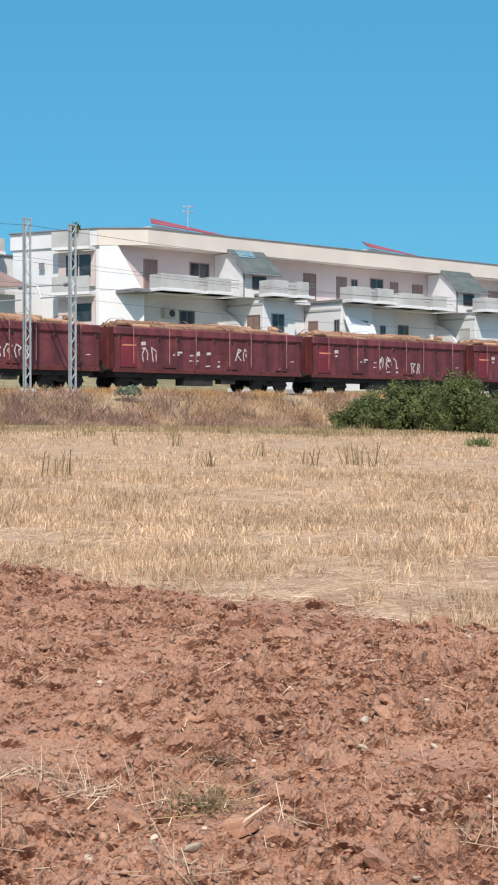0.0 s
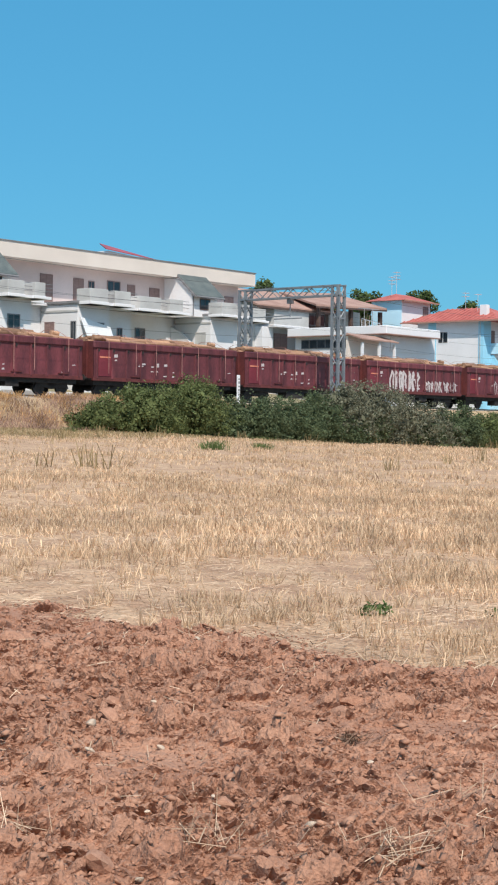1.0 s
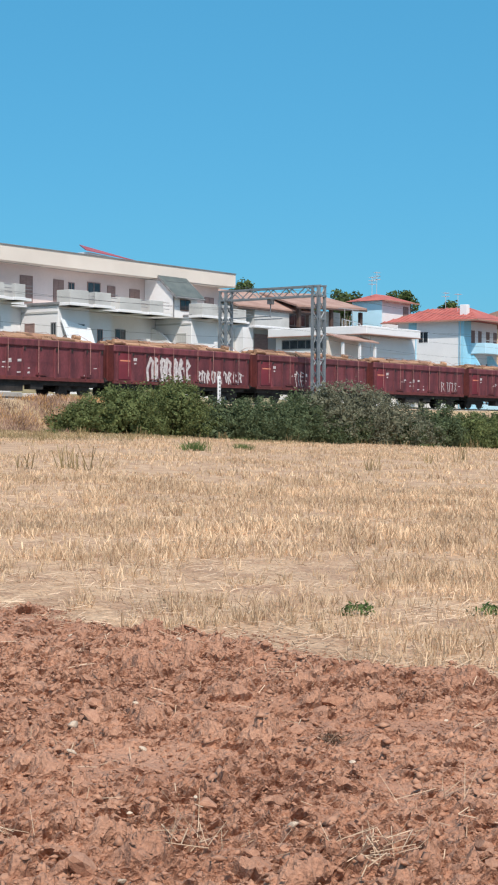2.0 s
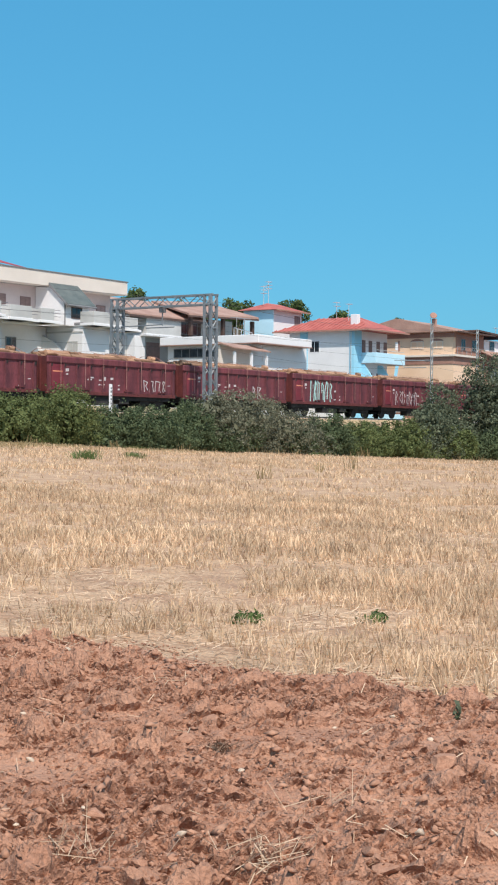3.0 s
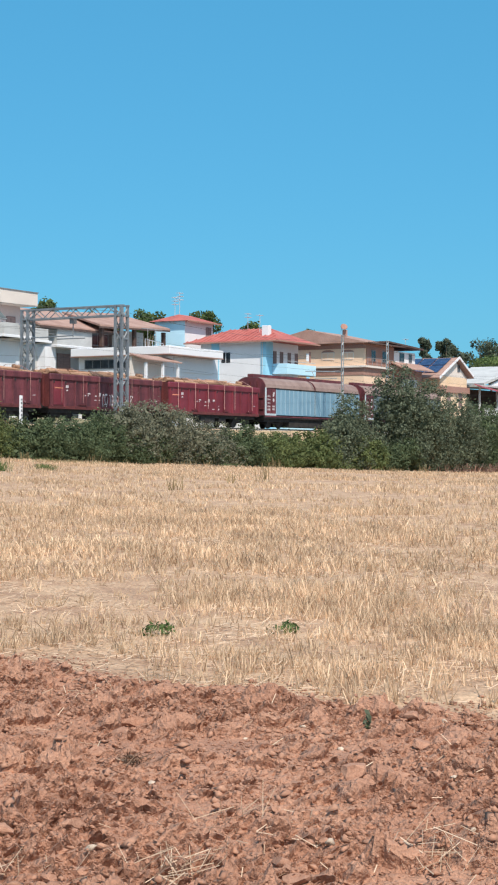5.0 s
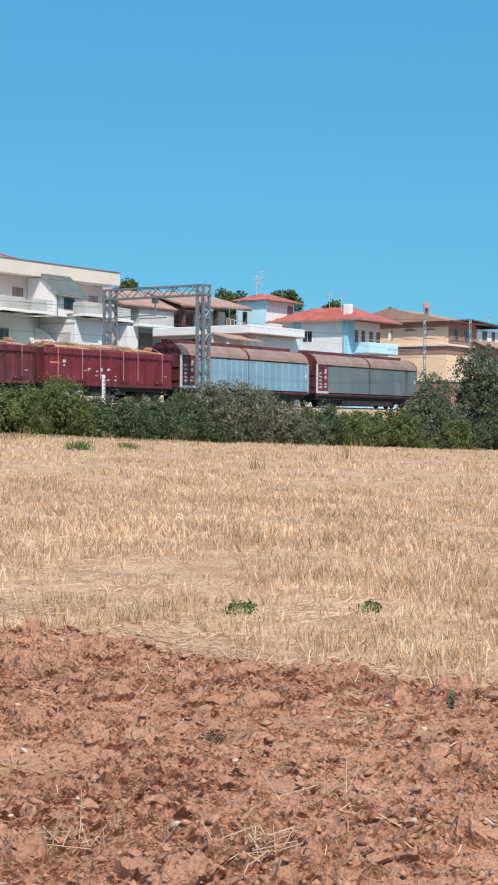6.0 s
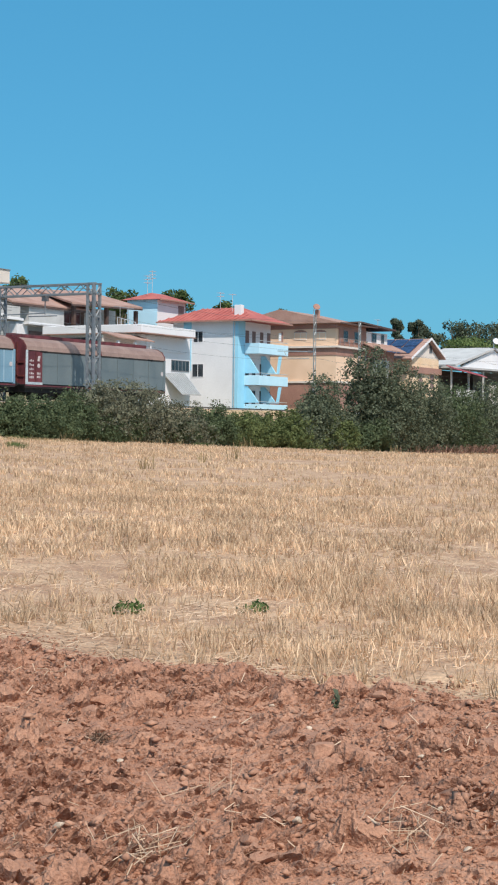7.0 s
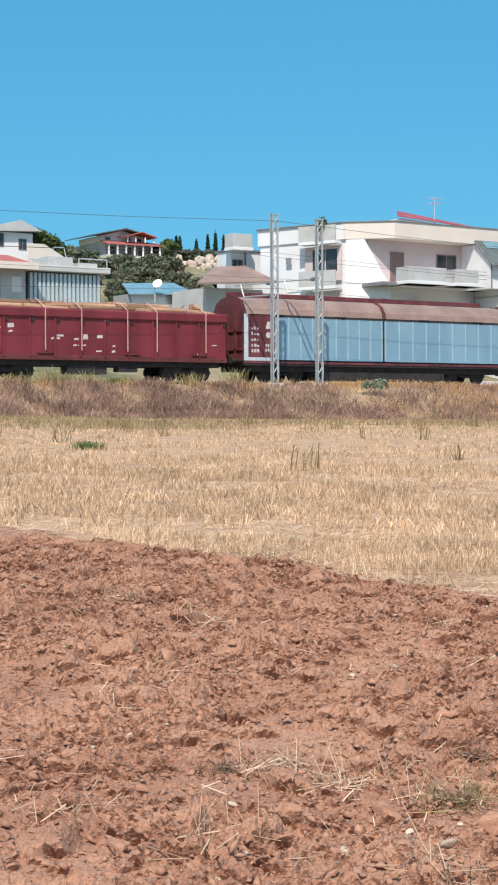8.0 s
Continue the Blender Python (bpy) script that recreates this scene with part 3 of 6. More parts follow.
def covered_wagon(name, wall_mat, label):
    """Sliding-wall wagon: two wall panels a side under a vaulted roof."""
    w = thing(name, (0, 0, 0), label, "railway wagon", "covered wagons of the goods train")
    L, x0, x1, z0, ze, zt = 18.0, 0.55, 17.45, 1.05, 3.3, 4.22
    part("floor", blk(x0, x1, 0.1, 2.7, 0.98, 1.2), UNDER, w)
    for y, s in ((0.02, 1), (2.78, -1)):
        part("sole_bar", blk(x0, x1, y, y + 0.12 * s, 0.82, 1.08, bevel=0.01), UNDER, w)
        part("red_sill", blk(x0, x1, y - 0.03 * s, y, 0.93, 1.03), WAGON_RED, w)
    prof = [(0.0, ze), (0.06, ze + 0.28), (0.30, ze + 0.62), (0.75, zt - 0.09), (1.4, zt), (2.05, zt - 0.09), (2.5, ze + 0.62), (2.74, ze + 0.28), (2.8, ze)]
    bm = bmesh.new()
    prism(bm, [(x0, a, b) for a, b in prof], (x1 - x0, 0, 0))
    roof = part("roof", bm, ROOF_BROWN, w)
    bm = bmesh.new()
    cuboid(bm, x0, x1 - 0.9, 1.15, 1.65, zt - 0.02, zt + 0.2)
    part("ridge_rail", bm, WAGON_RED, roof)
    for x in (0.55, 8.95, 9.07, 17.33):
        bm = bmesh.new()
        for (a, b), (c, d) in zip(prof[:5], prof[1:5]):
            prism(bm, [(x, a - 0.015, b), (x + 0.1, a - 0.015, b), (x + 0.1, c - 0.015, d + 0.015), (x, c - 0.015, d + 0.015)], (0, 0, 0.02))
        part("roof_rib", bm, WAGON_DARK, roof)
    for x in (2.6, 6.4, 11.8, 15.5):
        bm = rod(bmesh.new(), (x, 0.02, ze - 0.12), (x + 0.22, -0.03, ze - 0.02), 0.035, 6)
        rod(bm, (x - 0.5, -0.03, ze - 0.02), (x + 0.22, -0.03, ze - 0.02), 0.03, 6)
        part("latch_bar", bm, UNDER, roof)
    for y, s in ((0.0, 1), (2.8, -1)):
        for a, b in ((2.35, 8.95), (9.07, 17.2)):
            panel = part("sliding_wall", blk(a, b, y, y + 0.06 * s, z0 + 0.06, ze - 0.05, bevel=0.01), wall_mat, w)
            n = 9 if wall_mat is BLUE_WALL else 4
            for i in range(n + 1):
                x = a + 0.04 + (b - a - 0.12) * i / n
                part("wall_rib", blk(x, x + 0.06, y - 0.04 * s, y, z0 + 0.12, ze - 0.12), RIB_BLUE if wall_mat is BLUE_WALL else wall_mat, panel)
            part("bottom_rail", blk(a, b, y - 0.03 * s, y, z0 + 0.06, z0 + 0.2), wall_mat, panel)
            part("eave_seal", blk(a, b, y - 0.02 * s, y, ze - 0.1, ze - 0.02), UNDER, panel)
        part("wall_post", blk(8.95, 9.07, y - 0.01 * s, y + 0.08 * s, z0 + 0.06, ze - 0.02), UNDER, w)
        part("wall_post", blk(17.2, 17.45, y - 0.01 * s, y + 0.08 * s, z0, ze - 0.02), wall_mat, w)
        board = part("end_panel", blk(0.75, 2.35, y + 0.01 * s, y + 0.06 * s, z0 + 0.05, ze - 0.05), WAGON_RED, w, "dark red panel with white markings")
        bm = blk(x0, 0.78, y - 0.02 * s, y + 0.08 * s, z0, ze)
        cuboid(bm, 0.78, 2.35, y - 0.02 * s, y + 0.06 * s, z0, z0 + 0.16)
        part("pale_frame", bm, FRAME_GREY, board)
        if s == 1:
            part("panel_post", blk(1.62, 1.68, -0.01, 0.01, z0 + 0.16, ze - 0.05), WAGON_DARK, board)
            rg = random.Random(5)
            bm = bmesh.new()
            for z in (1.45, 1.72, 2.0, 2.28, 2.55):
                for u in (0.98, 1.14, 1.3):
                    cuboid(bm, u, u + rg.uniform(0.07, 0.13), 0.002, 0.008, z, z + rg.uniform(0.08, 0.17))
            for z in (1.5, 1.72):
                for u in (1.78, 1.92, 2.06):
                    cuboid(bm, u, u + rg.uniform(0.06, 0.1), 0.002, 0.008, z, z + 0.14)
            tagged(part("white_markings", bm, MARK, board), kind="stuff")
            part("white_emblem", prism(bmesh.new(), [(1.8, 0.004, 2.6), (2.05, 0.004, 2.6), (2.14, 0.004, 2.95), (1.9, 0.004, 2.95)], (0, 0.005, 0)), MARK, board)
            part("white_disc", rod(bmesh.new(), (1.96, 0.003, 2.3), (1.96, 0.009, 2.3), 0.15, 14), MARK, board)
            part("round_sign", rod(bmesh.new(), (17.0, -0.012, 2.3), (17.0, 0.0, 2.3), 0.16, 14), MARK, w)
    for x in (x0, x1 - 0.06):
        bm = bmesh.new()
        prism(bm, [(x - 0.01, a, b) for a, b in [(0.02, z0)] + prof + [(2.78, z0)]], (0.08, 0, 0))
        end = part("end_wall", bm, WAGON_RED, w)
        bm = bmesh.new()
        dx = -0.09 if x == x0 else 0.09
        for y in (0.7, 1.4, 2.1):
            cuboid(bm, x + min(dx, 0), x + 0.06 + max(dx, 0), y - 0.05, y + 0.05, z0, zt - 0.4)
        for z in (1.6, 2.5):
            cuboid(bm, x + min(dx, 0), x + 0.06 + max(dx, 0), 0.1, 2.7, z - 0.05, z + 0.05)
        part("end_frame", bm, WAGON_DARK, end)
    part("brake_gear", cuboid(blk(0.8, 17.2, 0.25, 2.5, 0.55, 0.98), 4.9, 13.2, 0.2, 2.5, 0.16, 0.58), UNDER, w)
    running_gear(w, L, (0, 0, 0))
    return w


first_wagon, first_load = open_wagon(), log_load()
WAGONS = [(first_wagon, 216.0), (first_load, 216.0)]
for k in range(1, 14):
    for src in (first_wagon, first_load):
        WAGONS.append((copy_thing(src, Matrix.Identity(4)), 216.0 - 14.0 * k))
for ob in first_wagon.children_recursive:
    if ob.name.split(".")[0] in ("side_wall", "rib", "top_rail"):
        ob.material_slots[0].link = "OBJECT"
        ob.material_slots[0].material = WAGON_FRESH
for ob in first_load.children_recursive:
    if ob.name.startswith("strap"):
        ob.material_slots[0].link = "OBJECT"
        ob.material_slots[0].material = STRAP_NEW
blue_wagon = covered_wagon("covered_wagon", BLUE_WALL, "sliding-wall covered wagon with pale blue sides and brown vaulted roof")
grey_wagon = covered_wagon("covered_wagon", GREY_WALL, "sliding-wall covered wagon with dull grey sides, last of the train")
WAGONS += [(blue_wagon, 230.0), (grey_wagon, 248.0)]
# sprayed letters: wagon's place in the train, from, to, bottom, top, paint
for start, a, b, lo, hi, paint in ((34, 7.2, 9.4, 1.5, 2.1, MARK), (48, 1.0, 3.6, 1.5, 2.2, MARK), (48, 8.6, 9.8, 1.7, 2.3, MARK), (62, 5.9, 7.4, 1.5, 2.2, MARK), (62, 8.6, 9.6, 1.3, 1.9, MARK),
                                   (118, 3.4, 7.3, 1.2, 2.5, MARK), (118, 8.2, 12.8, 1.2, 1.9, MARK), (132, 4.6, 6.0, 1.2, 2.2, MARK), (160, 9.0, 10.4, 1.2, 2.0, MARK), (174, 3.0, 6.4, 1.2, 2.7, MARK_TEAL),
                                   (188, 2.6, 6.6, 1.2, 2.3, MARK), (202, 6.2, 9.8, 1.2, 2.0, MARK), (146, 10.0, 12.4, 1.3, 2.0, MARK)):
    for ob, at in WAGONS:
        if at == start and ob.name.startswith("open_wagon"):
            spray(ob, paint, random.Random(start + int(a * 10)), a, b, lo, hi, -0.012, 0.2 if (start, a) == (118, 3.4) else 0.12 if start in (118, 174) else 0.06)
TRAIN = [(0, 0), (1, 24.4), (2.5, 61.2), (3.5, 85.1), (4.5, 108.6), (6.5, 154.2), (7, 165.7), (7.5, 177.3), (8, 189.1)]


def lattice_mast(name, x, y, z0, z1, label, wide=0.28, deep=0.16, group="railway masts", web=0.05):
    """Two steel channels with a zigzag web between them, on a concrete foot."""
    w = thing(name, (x, y, z0), label, "railway mast", group)
    part("foot", blk(x - 0.32, x + 0.32, y - 0.32, y + 0.32, z0 - 0.4, z0 + 0.14, bevel=0.04), CONCRETE, w)
    for s in (-1, 1):
        bm = blk(x + s * wide / 2 - web, x + s * wide / 2 + web, y - deep / 2, y - deep / 2 + 0.02, z0, z1)
        cuboid(bm, x + s * wide / 2 + (web - 0.02) * s, x + s * wide / 2 + web * s, y - deep / 2, y + deep / 2, z0, z1)
        part("channel", bm, GALV, w)
    n, h = int((z1 - z0) / 0.42), (z1 - z0 - 0.2) / int((z1 - z0) / 0.42)
    for i in range(n):
        a = -1 if i % 2 else 1
        part("lacing_bar", rod(bmesh.new(), (x + a * wide / 2, y - deep / 2 + 0.03, z0 + 0.1 + i * h), (x - a * wide / 2, y - deep / 2 + 0.03, z0 + 0.1 + (i + 1) * h), 0.022, 5), GALV, w)
    part("cap", blk(x - wide / 2 - 0.06, x + wide / 2 + 0.06, y - deep / 2 - 0.02, y + deep / 2, z1, z1 + 0.04), GALV, w)
    return w


def cantilever(w, x, y, z):
    """Overhead-line bracket that reaches out over the track."""
    part("cantilever", rods([((x, y, z), (x + 0.1, y + 3.6, z + 0.12)), ((x, y + 0.5, z - 0.55), (x, y + 2.6, z - 0.5)), ((x, y + 2.9, z + 0.1), (x, y + 2.6, z - 0.5))], 0.035), GALV, w)
    bm = bmesh.new()
    for i in range(5):
        rod(bm, (x, y + 0.25 + i * 0.08, z + 0.01), (x, y + 0.29 + i * 0.08, z + 0.01), 0.09, 10)
    part("insulator", bm, TRIM, w)


m1 = lattice_mast("overhead_line_mast", 41.2, 61.0, 3.1, 11.03, "grey lattice steel railway mast standing beside the track")
cantilever(m1, 41.2, 61.0, 7.9)
m2 = lattice_mast("overhead_line_mast", 43.75, 61.0, 3.1, 10.95, "grey lattice steel railway mast standing beside the track")
cantilever(m2, 43.75, 61.0, 8.2)
m3 = lattice_mast("overhead_line_mast", 118.2, 61.0, 3.1, 11.25, "slim grey steel railway mast behind shrubs", 0.34, 0.06, web=0.035)
m4 = lattice_mast("overhead_line_mast", 129.6, 62.3, 3.1, 11.5, "slim grey steel railway mast behind shrubs", 0.34, 0.06, web=0.035)
cantilever(m3, 118.2, 61.0, 8.2)

gantry = thing("railway_gantry", (86.2, 61, 3.1), "grey lattice steel portal gantry standing across the railway track", "railway gantry")
for gy0 in (61.0, 68.9):
    for dx in (-0.32, 0.32):
        for dy in (-0.26, 0.26):
            part("leg_angle", blk(86.2 + dx - 0.08, 86.2 + dx + 0.08, gy0 + dy - 0.08, gy0 + dy + 0.08, 3.0, 11.1), GANTRY, gantry)
    for i in range(10):
        z, s = 3.4 + i * 0.76, 1 if i % 2 else -1
        for dy in (-0.26, 0.26):
            part("leg_brace", rod(bmesh.new(), (86.2 - 0.32 * s, gy0 + dy, z), (86.2 + 0.32 * s, gy0 + dy, z + 0.76), 0.05, 5), GANTRY, gantry)
        for dx in (-0.32, 0.32):
            part("leg_brace", rod(bmesh.new(), (86.2 + dx, gy0 - 0.26 * s, z), (86.2 + dx, gy0 + 0.26 * s, z + 0.76), 0.03, 5), GANTRY, gantry)
    for z in (6.2, 8.9, 10.4):
        bm = blk(86.2 - 0.4, 86.2 + 0.4, gy0 - 0.33, gy0 - 0.25, z, z + 0.1)
        part("leg_tie", bm, GANTRY, gantry)
    part("foot", blk(85.6, 86.8, gy0 - 0.6, gy0 + 0.6, 2.6, 3.12, bevel=0.04), CONCRETE, gantry)
for dx in (-0.3, 0.3):
    for z in (10.45, 11.1):
        part("beam_chord", blk(86.2 + dx - 0.07, 86.2 + dx + 0.07, 60.6, 69.3, z, z + 0.1), GANTRY, gantry)
    for i in range(10):
        y, s = 61.1 + i * 0.78, i % 2
        part("beam_brace", rod(bmesh.new(), (86.2 + dx, y, 11.1 if s else 10.5), (86.2 + dx, y + 0.78, 10.5 if s else 11.1), 0.035, 5), GANTRY, gantry)
part("hanger", rods([((86.2, 65.0, 10.45), (86.2, 65.0, 9.2)), ((86.2, 65.0, 9.3), (86.2, 68.6, 9.25)), ((86.2, 64.0, 9.1), (86.2, 66.4, 9.1))], 0.04), GANTRY, gantry)
part("insulator_block", blk(86.0, 86.4, 64.85, 65.15, 10.1, 10.45), TRIM, gantry)

for y, z, r in ((65.4, 8.55, 0.007), (65.4, 9.75, 0.008), (60.9, 10.75, 0.010), (61.1, 9.3, 0.007), (60.6, 7.6, 0.007)):
    xs = [-45, -5, 41.2, 86.2, 118.2, 163, 208, 253]
    sag = 0.0 if z == 8.55 else 0.55
    path = [(a + (b - a) * t / 6, z - sag * 4 * (t / 6) * (1 - t / 6)) for a, b in zip(xs, xs[1:]) for t in range(6)] + [(253, z)]
    bm = bmesh.new()
    rings = [[bm.verts.new((px, y + r * dy, pz + r * dz)) for dy, dz in ((1, 0), (0, 1), (-1, 0), (0, -1))] for px, pz in path]
    for p, q in zip(rings, rings[1:]):
        for k in range(4):
            bm.faces.new((p[k], p[(k + 1) % 4], q[(k + 1) % 4], q[k]))
    tagged(part("overhead_wire", bm, WIRE), "thin dark overhead wire strung along the railway", "wire", "overhead wires")

post = thing("kilometre_post", (75.7, 61, 2.9), "white marker post with dark characters beside the track", "marker post")
part("post", blk(75.58, 75.82, 60.95, 61.05, 2.7, 4.85, bevel=0.02), WHITE, post)
bm = bmesh.new()
for z, h in ((4.55, 0.1), (4.32, 0.14), (4.1, 0.1), (3.86, 0.14), (3.6, 0.12)):
    cuboid(bm, 75.63, 75.77, 60.944, 60.95, z, z + h)
part("dark_bars", bm, TRIM, post)


# ---- houses ----
def base_house(name, x, y, z, label, category="house"):
    return thing(name, (x, y, z), label, category)


def win(h, axis, a, b, at, z0, z1, frame=ALU, glass=GLASS, name="window", bars=1, out=0.05):
    """A window or door on the wall plane at, facing -y (axis y) or -x (axis x)."""
    def c(p, q, d0, d1, e0, e1):
        return (p, q, at - d1, at - d0, e0, e1) if axis == "y" else (at - d1, at - d0, p, q, e0, e1)
    t = 0.07
    bm = bmesh.new()
    cuboid(bm, *c(a, a + t, 0, out, z0, z1)), cuboid(bm, *c(b - t, b, 0, out, z0, z1))
    cuboid(bm, *c(a + t, b - t, 0, out, z1 - t, z1)), cuboid(bm, *c(a + t, b - t, 0, out, z0, z0 + t))
    for i in range(1, bars + 1):
        m = a + (b - a) * i / (bars + 1)
        cuboid(bm, *c(m - 0.03, m + 0.03, 0, out - 0.005, z0 + t, z1 - t))
    w = part(name, bm, frame, h)
    part("pane", cuboid(bmesh.new(), *c(a + t, b - t, 0.003, out - 0.02, z0 + t, z1 - t)), glass, w)
    return w


def shut(h, axis, a, b, at, z0, z1, mat=SHUTTER):
    """A closed louvred shutter with its frame."""
    w = win(h, axis, a, b, at, z0, z1, mat, mat, "shutter", 1, 0.06)
    return w


def balcony(h, x0, x1, y0, y1, z, height=1.05, mat=PARAPET, slab=WHITE):
    """A slab with a solid parapet on its front and ends."""
    b = part("balcony", blk(x0 - 0.05, x1 + 0.05, y0 - 0.05, y1, z - 0.22, z, bevel=0.02), slab, h)
    part("parapet", blk(x0, x1, y0, y0 + 0.1, z, z + height, bevel=0.015), mat, b)
    for x in (x0, x1 - 0.1):
        part("parapet", blk(x, x + 0.1, y0 + 0.1, y1, z, z + height, bevel=0.015), mat, b)
    return b


def antenna(x, y, z, h, arms=3):
    a = thing("roof_antenna", (x, y, z), "thin metal television aerial on a rooftop mast", "antenna", "roof antennas")
    part("mast", rod(bmesh.new(), (x, y, z), (x, y, z + h), 0.03, 6), ALU, a)
    bm = bmesh.new()
    for i in range(arms):
        zz = z + h - 0.15 - i * 0.35
        rod(bm, (x - 0.5, y, zz), (x + 0.5, y - 0.1, zz + 0.1), 0.018, 4)
        for k in range(5):
            rod(bm, (x - 0.4 + k * 0.2, y - 0.25, zz + 0.04), (x - 0.4 + k * 0.2, y + 0.25, zz + 0.04), 0.012, 4)
    part("array", bm, ALU, a)
    return a


def dish_of(x, y, z, r, mat, name="satellite_dish", label="round satellite dish on a bracket"):
    d = thing(name, (x, y, z), label, "satellite dish")
    bm = bmesh.new()
    bmesh.ops.create_uvsphere(bm, u_segments=18, v_segments=10, radius=r, matrix=Matrix.Translation((x, y, z)) @ pose(0, 0, 0, 60, 0, -50) @ Matrix.Diagonal((1, 1, 0.22, 1)))
    part("reflector", bm, mat, d, smooth=True)
    part("bracket", rods([((x, y + 0.1, z), (x, y + 0.35, z - 0.3)), ((x, y + 0.35, z - 0.3), (x, y + 0.35, z - 1.3))], 0.04), ALU, d)


# long white terrace
T = base_house("terrace_house", 66, 84, 3, "long white two-storey terrace with cream roof band and grey balconies")
Y0, YW = 84.0, 85.6
foot = [(66.5, 84.0), (106.4, 84.0), (106.4, 95.5), (64.0, 95.5), (61.5, 93.2), (62.8, 89.4), (64.0, 86.3)]
inner = [(65.3, 85.6), (106.0, YW), (106.0, 95.3), (64.1, 95.3), (61.7, 93.1), (62.95, 89.5), (64.15, 86.4)]
part("wall", prism(bmesh.new(), [(a, b, 3.0) for a, b in inner], (0, 0, 10.7)), WHITE, T)
part("roof_band", prism(bmesh.new(), [(a, b, 13.7) for a, b in ((66.5, 84.0), (106.4, 84.0), (106.4, 95.5), (64.0, 95.5), (64.0, 86.3))], (0, 0, 1.12)), CREAM, T)
part("parapet_wall", prism(bmesh.new(), [(a, b, 13.7) for a, b in ((63.995, 95.49), (61.55, 93.2), (62.85, 89.42), (63.995, 86.35))], (0, 0, 1.12)), WHITE, T)
part("coping", prism(bmesh.new(), [(66.45, 83.93, 14.82), (106.47, 83.93, 14.82), (106.47, 95.6, 14.82), (63.9, 95.6, 14.82), (61.4, 93.2, 14.82), (62.72, 89.36, 14.82), (63.95, 86.24, 14.82)], (0, 0, 0.06)), TRIM, T)
# thin sheet over the white wall, coloured as the shade under the roof band
part("upper_wall", blk(65.4, 105.98, YW - 0.06, YW - 0.004, 10.7, 13.69), SHADE_PINK, T, "recessed wall behind the balconies, coloured pinkish grey for its shade")
for a, b, y in ((66.2, 73.1, 82.2), (73.1, 74.9, 84.6), (74.9, 78.9, 80.6), (78.9, 80.7, 83.2), (80.7, 82.65, 84.8), (82.65, 87.6, 80.6), (87.6, 95.8, 82.1), (95.8, 97.7, 84.6), (97.7, 102.3, 80.6), (102.3, 106.2, 82.3)):
    part("floor_slab", blk(a, b - 0.003, y, YW - 0.05, 10.5, 10.7), WHITE, T)
# white wedge on the chamfered corner, shaped as the sunlit triangle beside the recess
part("corner_wedge", prism(bmesh.new(), [(64.1, 86.25, 10.7), (66.2, 84.3, 10.7), (65.0, 85.4, 13.69), (64.1, 86.25, 13.69)], (0.15, 0.17, 0)), WHITE, T)
part("corner_base", prism(bmesh.new(), [(64.1, 86.3, 3.0), (66.3, 84.2, 3.0), (66.3, 85.5, 3.0), (64.3, 86.5, 3.0)], (0, 0, 7.7)), WHITE, T)
part("end_coping", blk(64.9, 66.5, 83.3, 85.6, 10.42, 10.68, bevel=0.02), TRIM, T)
for a, b, y in ((66.2, 69.4, 82.5), (70.3, 72.3, 82.5), (74.7, 76.2, 80.9), (77.2, 78.2, 80.9), (82.7, 84.6, 80.9), (85.3, 87.0, 80.9), (89.6, 92.1, 82.4), (93.1, 94.7, 82.4), (97.7, 99.6, 80.9), (100.5, 101.6, 80.9), (103.2, 105.6, 82.6)):
    balcony(T, a, b, y - 0.4, y + 1.0, 10.72, 0.92)
    part("gap_rail", rods([((b, y - 0.35, z), (b + 0.75, y - 0.35, z)) for z in (11.55, 11.3, 11.05)], 0.022), TRIM, T)
for a, b, z0, z1 in ((67.3, 68.5, 10.75, 12.95), (82.5, 83.8, 10.75, 12.95), (86.0, 87.1, 10.75, 12.9), (92.0, 92.9, 10.75, 12.85), (94.6, 95.8, 10.75, 12.8), (104.1, 105.3, 10.75, 12.8)):
    shut(T, "y", a, b, YW - 0.06, z0, z1)
for a, b, z0, z1 in ((71.4, 73.2, 10.75, 13.0), (74.0, 74.8, 11.6, 13.0), (87.6, 88.3, 11.7, 12.8), (89.7, 91.2, 10.75, 13.0)):
    win(T, "y", a, b, YW - 0.06, z0, z1, SHUTTER, GLASS)
for a, b, z0, z1 in ((70.5, 71.9, 8.2, 9.6), (79.6, 80.8, 7.6, 9.4), (93.0, 94.2, 7.4, 9.5), (91.0, 91.8, 7.6, 9.4), (103.4, 104.2, 7.6, 9.3)):
    win(T, "y", a, b, YW, z0, z1, TRIM, GLASS)
win(T, "y", 75.7, 76.9, 81.7, 7.6, 9.4, TRIM, GLASS)
win(T, "y", 84.6, 85.4, 81.7, 7.4, 9.3, TRIM, GLASS)
for k, (a, b) in enumerate(((74.9, 78.0), (82.65, 86.0), (97.8, 101.2))):
    part("front_bay", blk(a, b, 81.7, 85.55, 3.0, 10.56, bevel=0.03), WHITE, T)
    part("bay_coping", blk(a - 0.14, a + 0.6, 81.55, 85.56, 10.58, 10.78, bevel=0.02), TRIM, T)
    part("bay_cornice", blk(a - 0.05, a, 81.7, 85.5, 9.98, 10.12), PARAPET, T)
    shut(T, "x", (82.0, 84.1, 82.2)[k], (83.3, 85.1, 83.3)[k], a, 7.3, 9.3, (SHUTTER, SHUTTER, PARAPET)[k])
    win(T, "x", (85.05, 81.85, 84.5)[k], (85.5, 82.4, 85.0)[k], a, 7.6, 9.3, TRIM)
